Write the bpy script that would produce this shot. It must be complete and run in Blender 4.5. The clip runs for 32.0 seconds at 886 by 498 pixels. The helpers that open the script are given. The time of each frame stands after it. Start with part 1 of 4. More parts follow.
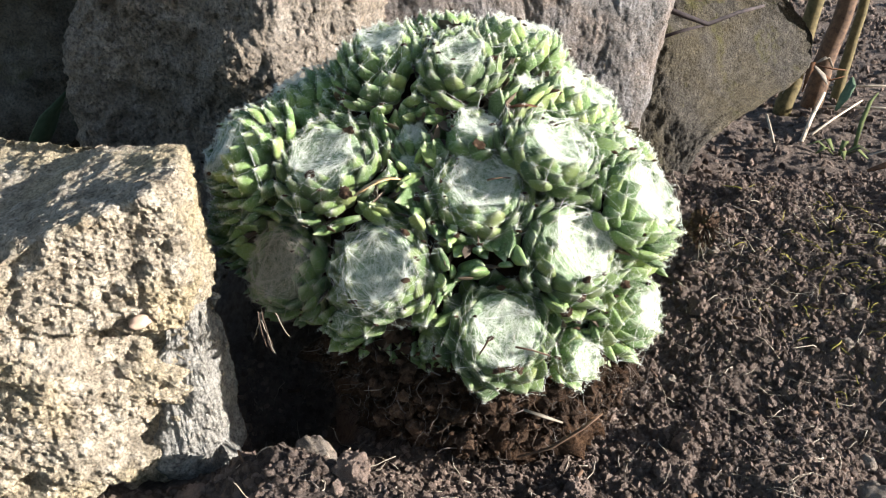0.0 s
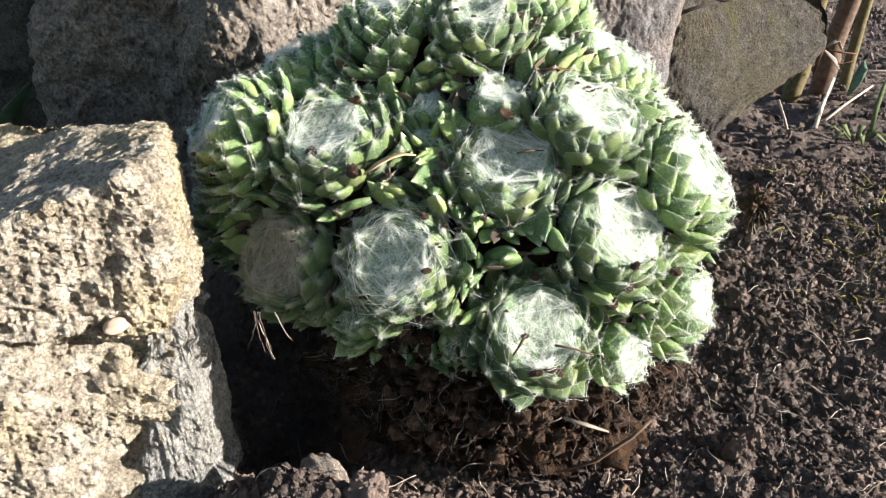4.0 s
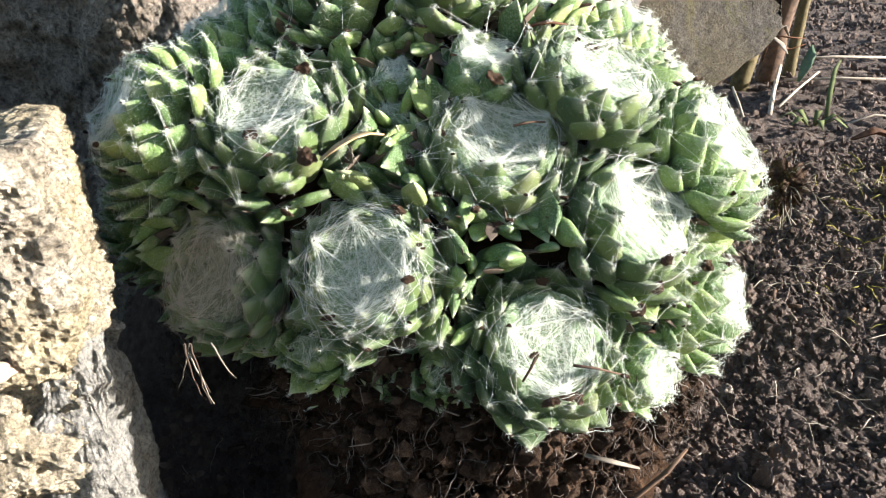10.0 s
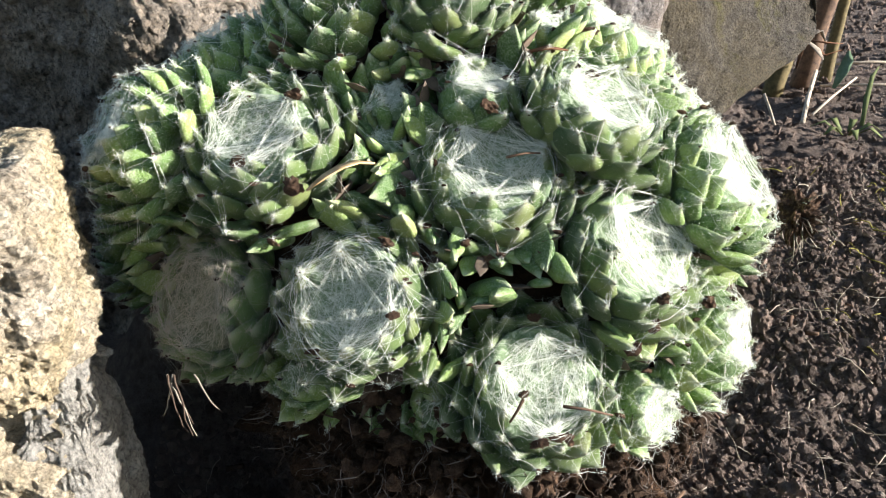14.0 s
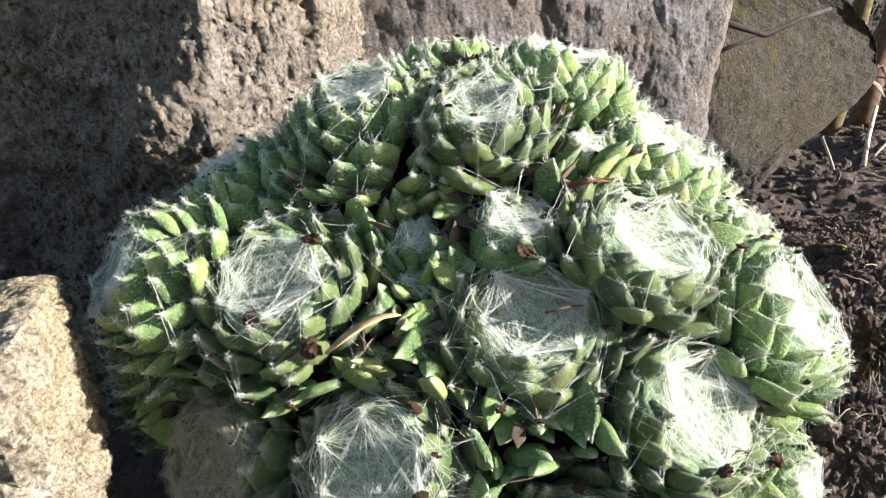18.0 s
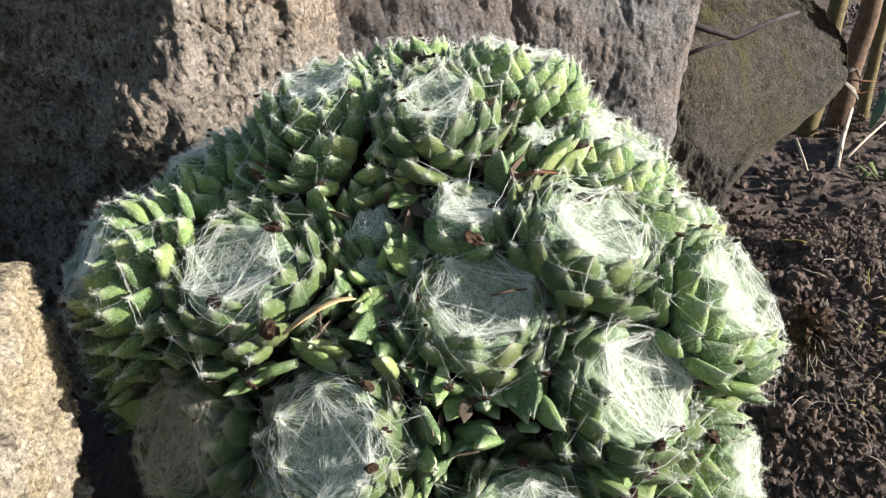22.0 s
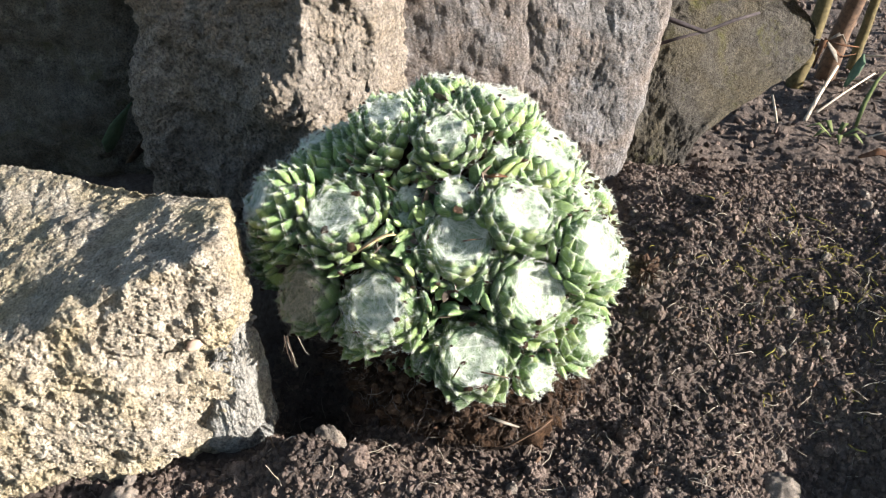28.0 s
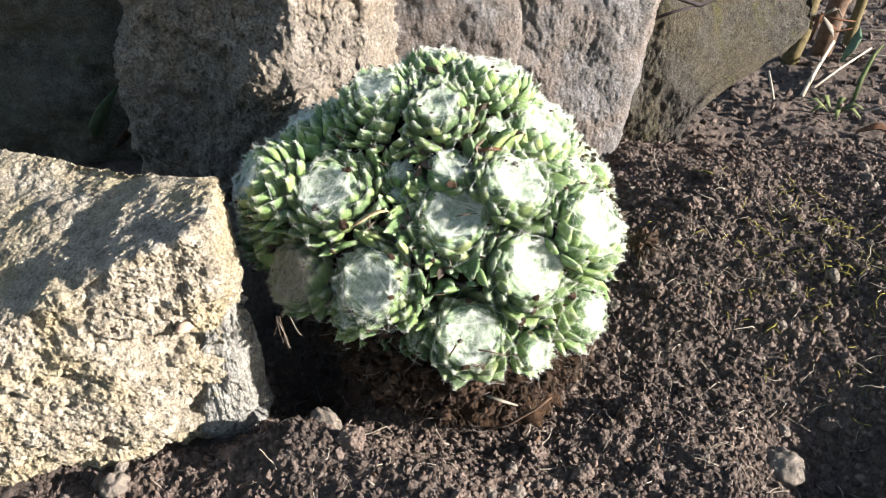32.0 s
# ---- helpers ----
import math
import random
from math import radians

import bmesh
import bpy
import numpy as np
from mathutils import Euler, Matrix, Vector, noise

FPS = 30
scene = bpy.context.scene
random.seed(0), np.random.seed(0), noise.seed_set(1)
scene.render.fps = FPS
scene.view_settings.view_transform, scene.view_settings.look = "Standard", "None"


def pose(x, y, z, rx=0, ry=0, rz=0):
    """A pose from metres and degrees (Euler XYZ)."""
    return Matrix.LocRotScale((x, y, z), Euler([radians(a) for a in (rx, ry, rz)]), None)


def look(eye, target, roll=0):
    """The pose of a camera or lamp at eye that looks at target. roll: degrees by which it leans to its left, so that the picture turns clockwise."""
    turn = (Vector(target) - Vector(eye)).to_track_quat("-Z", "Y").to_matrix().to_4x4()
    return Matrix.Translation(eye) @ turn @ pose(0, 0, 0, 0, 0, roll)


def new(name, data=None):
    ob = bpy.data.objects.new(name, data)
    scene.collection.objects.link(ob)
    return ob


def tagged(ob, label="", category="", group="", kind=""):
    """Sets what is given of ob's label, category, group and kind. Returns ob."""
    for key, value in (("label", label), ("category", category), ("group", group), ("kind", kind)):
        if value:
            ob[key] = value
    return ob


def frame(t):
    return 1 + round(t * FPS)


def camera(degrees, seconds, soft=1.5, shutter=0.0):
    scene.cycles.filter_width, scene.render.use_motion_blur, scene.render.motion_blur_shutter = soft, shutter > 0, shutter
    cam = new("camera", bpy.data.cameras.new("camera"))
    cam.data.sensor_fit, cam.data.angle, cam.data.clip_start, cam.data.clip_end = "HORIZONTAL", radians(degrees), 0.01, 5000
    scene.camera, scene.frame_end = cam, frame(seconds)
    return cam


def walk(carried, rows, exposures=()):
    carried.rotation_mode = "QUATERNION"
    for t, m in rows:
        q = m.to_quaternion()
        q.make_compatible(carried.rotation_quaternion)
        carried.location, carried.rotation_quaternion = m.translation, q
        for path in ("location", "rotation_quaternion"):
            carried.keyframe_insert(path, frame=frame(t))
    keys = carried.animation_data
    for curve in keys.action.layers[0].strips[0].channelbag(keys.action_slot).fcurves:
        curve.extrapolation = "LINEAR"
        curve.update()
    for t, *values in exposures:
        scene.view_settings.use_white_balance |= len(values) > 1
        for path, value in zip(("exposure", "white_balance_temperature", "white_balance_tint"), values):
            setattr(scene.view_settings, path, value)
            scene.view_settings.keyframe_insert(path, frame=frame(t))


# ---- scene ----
from mathutils import kdtree

cam = camera(53.66, 32.0, 1.1)
PATH = [
    (0.0, pose(0.0050, -0.2786, 0.1867, 65.58, -2.09, 0.95)),
    (0.5, pose(0.0019, -0.2765, 0.1887, 65.56, -2.09, 0.97)),
    (1.0, pose(-0.0003, -0.2731, 0.1870, 65.62, -2.39, 1.13)),
    (1.5, pose(-0.0013, -0.2705, 0.1871, 65.64, -2.39, 1.21)),
    (2.0, pose(0.0009, -0.2721, 0.1845, 65.77, -2.16, 1.20)),
    (2.5, pose(-0.0013, -0.2662, 0.1813, 65.90, -2.14, 1.00)),
    (3.0, pose(-0.0066, -0.2568, 0.1793, 65.87, -2.07, 0.65)),
    (3.5, pose(-0.0046, -0.2532, 0.1724, 65.97, -1.71, 0.22)),
    (5.5, pose(-0.0082, -0.2293, 0.1569, 66.36, -1.11, -3.09)),
    (6.0, pose(-0.0083, -0.2241, 0.1517, 66.43, -1.07, -3.64)),
    (6.5, pose(-0.0087, -0.2216, 0.1494, 66.30, -1.00, -3.79)),
    (7.0, pose(-0.0114, -0.2152, 0.1467, 66.29, -0.87, -3.82)),
    (7.5, pose(-0.0121, -0.2092, 0.1437, 66.44, -0.68, -4.13)),
    (8.0, pose(-0.0141, -0.2094, 0.1480, 66.23, -0.30, -4.61)),
    (8.5, pose(-0.0127, -0.2089, 0.1439, 66.95, -0.25, -4.86)),
    (9.0, pose(-0.0160, -0.2071, 0.1482, 66.78, -0.42, -5.38)),
    (9.5, pose(-0.0165, -0.2044, 0.1453, 67.02, -0.49, -5.77)),
    (10.0, pose(-0.0153, -0.2062, 0.1455, 67.03, -0.82, -5.91)),
    (10.5, pose(-0.0146, -0.2083, 0.1478, 66.98, -0.88, -6.04)),
    (11.0, pose(-0.0163, -0.2081, 0.1506, 66.96, -1.08, -6.08)),
    (11.5, pose(-0.0140, -0.2084, 0.1475, 67.04, -1.21, -5.96)),
    (12.0, pose(-0.0132, -0.2130, 0.1513, 66.96, -1.26, -5.74)),
    (12.5, pose(-0.0123, -0.2129, 0.1494, 67.04, -1.24, -5.55)),
    (13.0, pose(-0.0145, -0.2140, 0.1552, 66.98, -1.20, -5.39)),
    (13.5, pose(-0.0143, -0.2117, 0.1535, 67.11, -1.29, -5.17)),
    (14.0, pose(-0.0056, -0.1995, 0.1511, 66.55, -0.84, -3.36)),
    (14.5, pose(0.0046, -0.1833, 0.1487, 65.70, 0.51, -0.70)),
    (16.5, pose(0.0052, -0.1740, 0.1540, 66.07, 1.16, -0.16)),
    (17.0, pose(0.0050, -0.1745, 0.1551, 66.52, 1.20, -0.23)),
    (17.5, pose(0.0032, -0.1756, 0.1614, 66.98, 1.24, -0.40)),
    (18.0, pose(-0.0014, -0.1743, 0.1696, 67.34, 1.12, -0.80)),
    (18.5, pose(0.0008, -0.1747, 0.1660, 68.26, 1.14, -0.88)),
    (19.0, pose(0.0023, -0.1752, 0.1640, 68.49, 1.11, -1.05)),
    (19.5, pose(0.0024, -0.1758, 0.1646, 68.56, 1.18, -1.10)),
    (20.0, pose(0.0020, -0.1760, 0.1658, 68.43, 1.31, -1.21)),
    (20.5, pose(0.0025, -0.1755, 0.1643, 68.36, 1.53, -1.32)),
    (21.0, pose(0.0041, -0.1767, 0.1641, 68.11, 1.62, -1.40)),
    (21.5, pose(0.0044, -0.1774, 0.1657, 67.84, 1.59, -1.45)),
    (22.0, pose(0.0063, -0.1840, 0.1700, 67.58, 0.90, -1.16)),
    (22.5, pose(0.0069, -0.1847, 0.1702, 67.16, 0.24, -0.71)),
    (23.0, pose(0.0094, -0.1841, 0.1680, 66.48, -0.10, -0.38)),
    (23.5, pose(0.0120, -0.1875, 0.1700, 65.70, -0.10, -0.00)),
    (24.0, pose(0.0152, -0.2030, 0.1794, 64.88, -0.60, 0.74)),
    (24.5, pose(0.0199, -0.2129, 0.1830, 64.48, -0.94, 1.80)),
    (25.0, pose(0.0209, -0.2297, 0.1989, 63.34, -1.84, 2.62)),
    (25.5, pose(0.0363, -0.2439, 0.2084, 62.10, -2.47, 4.81)),
    (26.0, pose(0.0417, -0.2540, 0.2211, 58.92, -2.36, 7.10)),
    (26.5, pose(0.0433, -0.2621, 0.2360, 58.17, -2.38, 9.08)),
    (28.5, pose(0.0249, -0.3218, 0.2671, 58.75, -1.47, 3.87)),
    (29.0, pose(0.0260, -0.3120, 0.2607, 58.66, -1.21, 4.17)),
    (29.5, pose(0.0271, -0.3125, 0.2596, 58.60, -1.24, 4.09)),
    (30.0, pose(0.0287, -0.3093, 0.2552, 58.31, -1.26, 4.16)),
    (30.5, pose(0.0282, -0.3106, 0.2565, 58.21, -1.12, 4.18)),
    (31.0, pose(0.0280, -0.3111, 0.2570, 58.07, -1.00, 4.11)),
    (31.5, pose(0.0287, -0.3108, 0.2562, 57.96, -1.01, 4.01)),
    (32.0, pose(0.0283, -0.3108, 0.2566, 58.03, -0.93, 3.96)),
]
EXPO = [(0, 1.74), (6.0, 1.87), (9.0, 2.04), (12.0, 1.86), (17.0, 1.73), (23.0, 1.37), (26.0, 1.60), (29.0, 1.85), (32.0, 1.87)]
walk(cam, PATH, EXPO)

# ---- light ----
SUN_EL, SUN_AZ = radians(17.5), radians(-11)
world = bpy.data.worlds.new("sky")
scene.world = world
world.use_nodes = True
wn = world.node_tree
sky = wn.nodes.new("ShaderNodeTexSky")
sky.sky_type, sky.sun_disc = "NISHITA", False
sky.sun_elevation, sky.sun_rotation = SUN_EL, radians(90) - SUN_AZ
wn.links.new(sky.outputs[0], wn.nodes["Background"].inputs[0])
wn.nodes["Background"].inputs[1].default_value = 0.066
sun_data = bpy.data.lights.new("sun", "SUN")
sun_data.energy, sun_data.angle, sun_data.color = 5.0, radians(0.6), (1.0, 0.955, 0.915)
sun = new("sun", sun_data)
to_sun = Vector((math.cos(SUN_EL) * math.cos(SUN_AZ), math.cos(SUN_EL) * math.sin(SUN_AZ), math.sin(SUN_EL)))
sun.matrix_world = look(to_sun * 5, (0, 0, 0))

# ---- materials ----
DM = 0.1  # shapes below are laid out in decimetres


def material(name, rough=0.9, spec=0.2):
    m = bpy.data.materials.new(name)
    m.use_nodes = True
    b = m.node_tree.nodes["Principled BSDF"]
    b.inputs["Roughness"].default_value = rough
    b.inputs["Specular IOR Level"].default_value = spec
    return m, m.node_tree, b


def link(nt, a, b):
    nt.links.new(a, b)


def coords(nt, jitter=False):
    tc = nt.nodes.new("ShaderNodeTexCoord").outputs["Object"]
    if not jitter:
        return tc
    info, add = nt.nodes.new("ShaderNodeObjectInfo"), nt.nodes.new("ShaderNodeVectorMath")
    link(nt, tc, add.inputs[0]), link(nt, info.outputs["Random"], add.inputs[1])
    return add.outputs[0]


def tex(nt, co, scale, detail=5, rough=0.6, kind="Noise", warp=0.0):
    n = nt.nodes.new("ShaderNodeTex" + kind)
    n.inputs["Scale"].default_value = scale
    link(nt, co, n.inputs["Vector"])
    if kind == "Noise":
        n.inputs["Detail"].default_value, n.inputs["Roughness"].default_value = detail, rough
        n.inputs["Distortion"].default_value = warp
        return n.outputs["Fac"]
    return n.outputs["Distance"]


def ramp(nt, fac, *stops):
    r = nt.nodes.new("ShaderNodeValToRGB")
    e = r.color_ramp.elements
    while len(e) < len(stops):
        e.new(0.5)
    for el, (p, c) in zip(e, stops):
        el.position, el.color = p, (*c, 1)
    link(nt, fac, r.inputs[0])
    return r.outputs[0]


def mix(nt, fac, a, b, mode="MIX"):
    n = nt.nodes.new("ShaderNodeMix")
    n.data_type, n.blend_type = "RGBA", mode
    for v, s in ((fac, 0), (a, 6), (b, 7)):
        if isinstance(v, (int, float)):
            n.inputs[s].default_value = v
        elif isinstance(v, tuple):
            n.inputs[s].default_value = (*v, 1)
        else:
            link(nt, v, n.inputs[s])
    return n.outputs[2]


def bump(nt, b, height, dist, strength=1.0, under=None):
    n = nt.nodes.new("ShaderNodeBump")
    n.inputs["Distance"].default_value, n.inputs["Strength"].default_value = dist, strength
    link(nt, height, n.inputs["Height"])
    if under is not None:
        link(nt, under, n.inputs["Normal"])
    link(nt, n.outputs[0], b.inputs["Normal"])
    return n.outputs[0]


def stone_material(name, dark, mid, light, stain, grain=1.0, relief=1.0, moss=None, pit_shade=0.0, rough=0.92, spec=0.15):
    m, nt, b = material(name, rough, spec)
    co = coords(nt)
    base = ramp(nt, tex(nt, co, 160 * grain, 8, 0.7), (0.3, dark), (0.52, mid), (0.72, light))
    patch = ramp(nt, tex(nt, co, 28, 4, 0.55, warp=0.6), (0.42, (0, 0, 0)), (0.62, (1, 1, 1)))
    col = mix(nt, patch, base, mix(nt, 0.55, base, stain))
    speck = ramp(nt, tex(nt, co, 900 * grain, 3, 0.7), (0.35, (0.45, 0.45, 0.45)), (0.5, (1, 1, 1)), (0.68, (1.35, 1.3, 1.25)))
    col = mix(nt, 0.8, col, speck, "MULTIPLY")
    if moss:
        col = mix(nt, ramp(nt, tex(nt, co, 45, 6, 0.7), (0.55, (0, 0, 0)), (0.68, (0.8, 0.8, 0.8))), col, moss)
    link(nt, col, b.inputs["Base Color"])
    if pit_shade:
        # shade of small pits painted as dark spots in the colour, without depth
        pit_spots = ramp(nt, tex(nt, co, 330, 6, 0.7, warp=1.2), (0.36, (0.25, 0.22, 0.19)), (0.46, (1, 1, 1)))
        col = mix(nt, pit_shade, col, pit_spots, "MULTIPLY")
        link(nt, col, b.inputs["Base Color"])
    first = bump(nt, b, tex(nt, co, 220 * grain, 9, 0.75), 0.004 * relief, 0.9)
    bump(nt, b, tex(nt, co, 700 * grain, 4, 0.42), 0.0012 * relief, 0.8, first)
    return m


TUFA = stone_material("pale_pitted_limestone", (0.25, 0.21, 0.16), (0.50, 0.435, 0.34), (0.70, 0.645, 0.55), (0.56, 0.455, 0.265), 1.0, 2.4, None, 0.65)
# greyer, darker limestone: the end face's shade is put into the colour
TUFA_SHADED = stone_material("grey_shaded_limestone", (0.17, 0.16, 0.145), (0.31, 0.30, 0.275), (0.46, 0.45, 0.42), (0.30, 0.28, 0.24))
SANDSTONE = stone_material("brown_grey_sandstone", (0.16, 0.137, 0.11), (0.315, 0.27, 0.222), (0.48, 0.425, 0.365), (0.34, 0.265, 0.185), 0.7, 3.0, rough=0.8, spec=0.3)
SLATE = stone_material("blue_grey_fieldstone", (0.09, 0.08, 0.075), (0.19, 0.175, 0.165), (0.33, 0.32, 0.33), (0.23, 0.17, 0.13), 0.8, 1.6, rough=0.66, spec=0.4)
LEAN_GREY = stone_material("grey_leaning_stone", (0.035, 0.031, 0.026), (0.07, 0.063, 0.053), (0.125, 0.112, 0.095), (0.085, 0.07, 0.04), 0.9, 1.4, (0.075, 0.07, 0.025))
MOSSY = stone_material("mossy_grey_stone", (0.065, 0.058, 0.047), (0.14, 0.128, 0.106), (0.25, 0.228, 0.19), (0.13, 0.11, 0.078), 0.9, 1.4, (0.085, 0.085, 0.04))


def soil_material(name, dark, mid, light, jitter=False):
    m, nt, b = material(name, 0.95, 0.1)
    co = coords(nt, jitter)
    base = ramp(nt, tex(nt, co, 380, 8, 0.75), (0.3, dark), (0.5, mid), (0.75, light))
    wide = ramp(nt, tex(nt, co, 22, 4), (0.35, (0.75, 0.72, 0.7)), (0.65, (1.25, 1.15, 1.05)))
    col = mix(nt, 1.0, base, wide, "MULTIPLY")
    if jitter:
        each = nt.nodes.new("ShaderNodeNewGeometry").outputs["Random Per Island"]
        col = mix(nt, 1.0, col, ramp(nt, each, (0.0, (0.62, 0.60, 0.59)), (0.6, (1.0, 0.98, 0.96)), (1.0, (1.55, 1.5, 1.48))), "MULTIPLY")
    link(nt, col, b.inputs["Base Color"])
    first = bump(nt, b, tex(nt, co, 520, 8, 0.8), 0.0032, 1.0)
    bump(nt, b, tex(nt, co, 1500, 3, 0.8), 0.0008, 0.8, first)
    return m


SOIL = soil_material("crumbly_brown_soil", (0.082, 0.068, 0.06), (0.150, 0.125, 0.111), (0.235, 0.203, 0.186))
CRUMB = soil_material("dry_soil_crumbs", (0.09, 0.074, 0.066), (0.17, 0.141, 0.126), (0.27, 0.236, 0.217), True)
PEBBLE = soil_material("dusty_grey_pebble", (0.10, 0.09, 0.08), (0.21, 0.195, 0.175), (0.36, 0.34, 0.31), True)
DIRT = soil_material("dark_crumbly_dirt", (0.03, 0.02, 0.014), (0.08, 0.055, 0.04), (0.18, 0.13, 0.095), True)
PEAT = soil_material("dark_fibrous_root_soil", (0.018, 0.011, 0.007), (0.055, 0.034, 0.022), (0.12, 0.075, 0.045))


def fibre_material(name, a, b_, rough=0.8):
    m, nt, b = material(name, rough, 0.25)
    co = coords(nt, True)
    link(nt, ramp(nt, tex(nt, co, 260, 4), (0.3, a), (0.7, b_)), b.inputs["Base Color"])
    return m


ROOT = fibre_material("dry_brown_root", (0.024, 0.016, 0.011), (0.085, 0.057, 0.040))
STRAW = fibre_material("bleached_straw", (0.26, 0.21, 0.15), (0.52, 0.45, 0.36))
TWIG = fibre_material("dark_twig", (0.05, 0.03, 0.02), (0.15, 0.09, 0.055))
RUST = fibre_material("rust_brown_dead_leaf", (0.07, 0.032, 0.016), (0.18, 0.085, 0.04))
TAN = fibre_material("tan_dry_leaf", (0.35, 0.22, 0.10), (0.62, 0.45, 0.25))
GRASS = fibre_material("fresh_grass_green", (0.07, 0.09, 0.03), (0.14, 0.16, 0.055))
MOSS = fibre_material("yellow_green_moss", (0.12, 0.11, 0.02), (0.30, 0.26, 0.06))
GREY_LEAF = fibre_material("grey_green_leaf", (0.08, 0.13, 0.075), (0.14, 0.20, 0.12))
PINK = fibre_material("pink_brown_pebble", (0.36, 0.25, 0.18), (0.46, 0.33, 0.25))


def leaf_material():
    m, nt, b = material("hairy_green_succulent_leaf", 0.62, 0.3)
    co = coords(nt, True)
    info = nt.nodes.new("ShaderNodeObjectInfo").outputs["Random"]
    isl = nt.nodes.new("ShaderNodeNewGeometry").outputs["Random Per Island"]
    add = nt.nodes.new("ShaderNodeMath")
    link(nt, info, add.inputs[0]), link(nt, isl, add.inputs[1])
    fr = nt.nodes.new("ShaderNodeMath")
    fr.operation = "FRACT"
    link(nt, add.outputs[0], fr.inputs[0])
    col = ramp(nt, fr.outputs[0], (0.0, (0.060, 0.118, 0.032)), (0.45, (0.118, 0.205, 0.050)), (0.8, (0.195, 0.292, 0.072)), (1.0, (0.25, 0.30, 0.09)))
    at = nt.nodes.new("ShaderNodeAttribute")
    at.attribute_name = "along"
    mottle = ramp(nt, tex(nt, co, 600, 5, 0.7), (0.3, (0.7, 0.75, 0.7)), (0.7, (1.25, 1.2, 1.25)))
    col = mix(nt, 0.7, col, mottle, "MULTIPLY")
    pale = ramp(nt, at.outputs["Fac"], (0.0, (0.4, 0.4, 0.4)), (0.3, (0.0, 0.0, 0.0)), (0.78, (0.0, 0.0, 0.0)), (1.0, (0.7, 0.7, 0.7)))
    col = mix(nt, pale, col, (0.60, 0.64, 0.44))
    tip = ramp(nt, at.outputs["Fac"], (0.95, (0, 0, 0)), (1.0, (0.6, 0.6, 0.6)))
    col = mix(nt, tip, col, (0.40, 0.27, 0.17))
    fluff = ramp(nt, tex(nt, co, 2500, 3, 0.8), (0.46, (0, 0, 0)), (0.72, (0.40, 0.40, 0.40)))
    col = mix(nt, fluff, col, (0.55, 0.6, 0.5))
    link(nt, col, b.inputs["Base Color"])
    b.inputs["Subsurface Weight"].default_value = 0.1
    b.inputs["Subsurface Radius"].default_value = (0.002, 0.003, 0.001)
    bump(nt, b, tex(nt, co, 1400, 4, 0.7), 0.0008, 0.9)
    return m


def felt_material(name, low, mid, high):
    m, nt, b = material(name, 0.95, 0.05)
    co = coords(nt)
    a = tex(nt, co, 420, 6, 0.75, warp=2.5)
    fine = tex(nt, co, 1800, 4, 0.8, warp=1.5)
    col = ramp(nt, a, (0.32, low), (0.5, mid), (0.66, high))
    col = mix(nt, 0.6, col, ramp(nt, fine, (0.35, (0.75, 0.75, 0.72)), (0.65, (1.25, 1.25, 1.25))), "MULTIPLY")
    link(nt, col, b.inputs["Base Color"])
    bump(nt, b, fine, 0.0008, 0.8)
    return m


LEAF = leaf_material()
FELT = felt_material("white_cobweb_felt", (0.12, 0.19, 0.085), (0.25, 0.33, 0.20), (0.52, 0.585, 0.45))
DUSTY_FELT = felt_material("dusty_cobweb_felt", (0.085, 0.105, 0.06), (0.17, 0.19, 0.125), (0.33, 0.335, 0.26))
HAIR, _nt, _b = material("white_cobweb_hair", 0.7, 0.2)
_b.inputs["Base Color"].default_value = (0.76, 0.79, 0.71, 1)
TAN_ROOT = fibre_material("pale_dry_root", (0.13, 0.11, 0.085), (0.29, 0.25, 0.20))
SOIL_FIBRE = fibre_material("soil_fibre_bits", (0.07, 0.055, 0.048), (0.24, 0.20, 0.175))
DARK_TWIG = fibre_material("dark_purple_twig", (0.022, 0.017, 0.018), (0.06, 0.047, 0.047))
OLIVE = fibre_material("olive_brown_stem", (0.06, 0.048, 0.018), (0.15, 0.115, 0.05))
DUSTY_HAIR, _nt, _b = material("dusty_cobweb_hair", 0.8, 0.15)
_b.inputs["Base Color"].default_value = (0.46, 0.43, 0.35, 1)
DEAD = fibre_material("withered_brown_leaf", (0.045, 0.034, 0.025), (0.16, 0.12, 0.088))


# ---- building helpers ----
def mesh_of(name, verts, faces, mat, smooth=True, along=None):
    me = bpy.data.meshes.new(name)
    me.from_pydata([tuple(v) for v in (np.asarray(verts, float) * DM)], [], faces)
    me.materials.append(mat)
    if smooth:
        me.polygons.foreach_set("use_smooth", [True] * len(me.polygons))
    if along is not None:
        me.attributes.new("along", "FLOAT", "POINT").data.foreach_set("value", np.asarray(along, np.float32))
    me.update()
    return me


def thing(name, label, category, at, group="", kind=""):
    ob = new(name)
    ob.location = Vector(at) * DM
    ob.empty_display_size = 0.01
    return tagged(ob, label, category, group, kind)


def part(name, me, parent, label="", m=None):
    """A mesh as a part of a thing; its coordinates are the world's unless m is given."""
    ob = new(name, me)
    ob.parent = parent
    if parent.parent is None:
        ob.matrix_parent_inverse = Matrix.Translation(-parent.location)
    if m is not None:
        ob.matrix_basis = m
    return tagged(ob, label) if label else ob


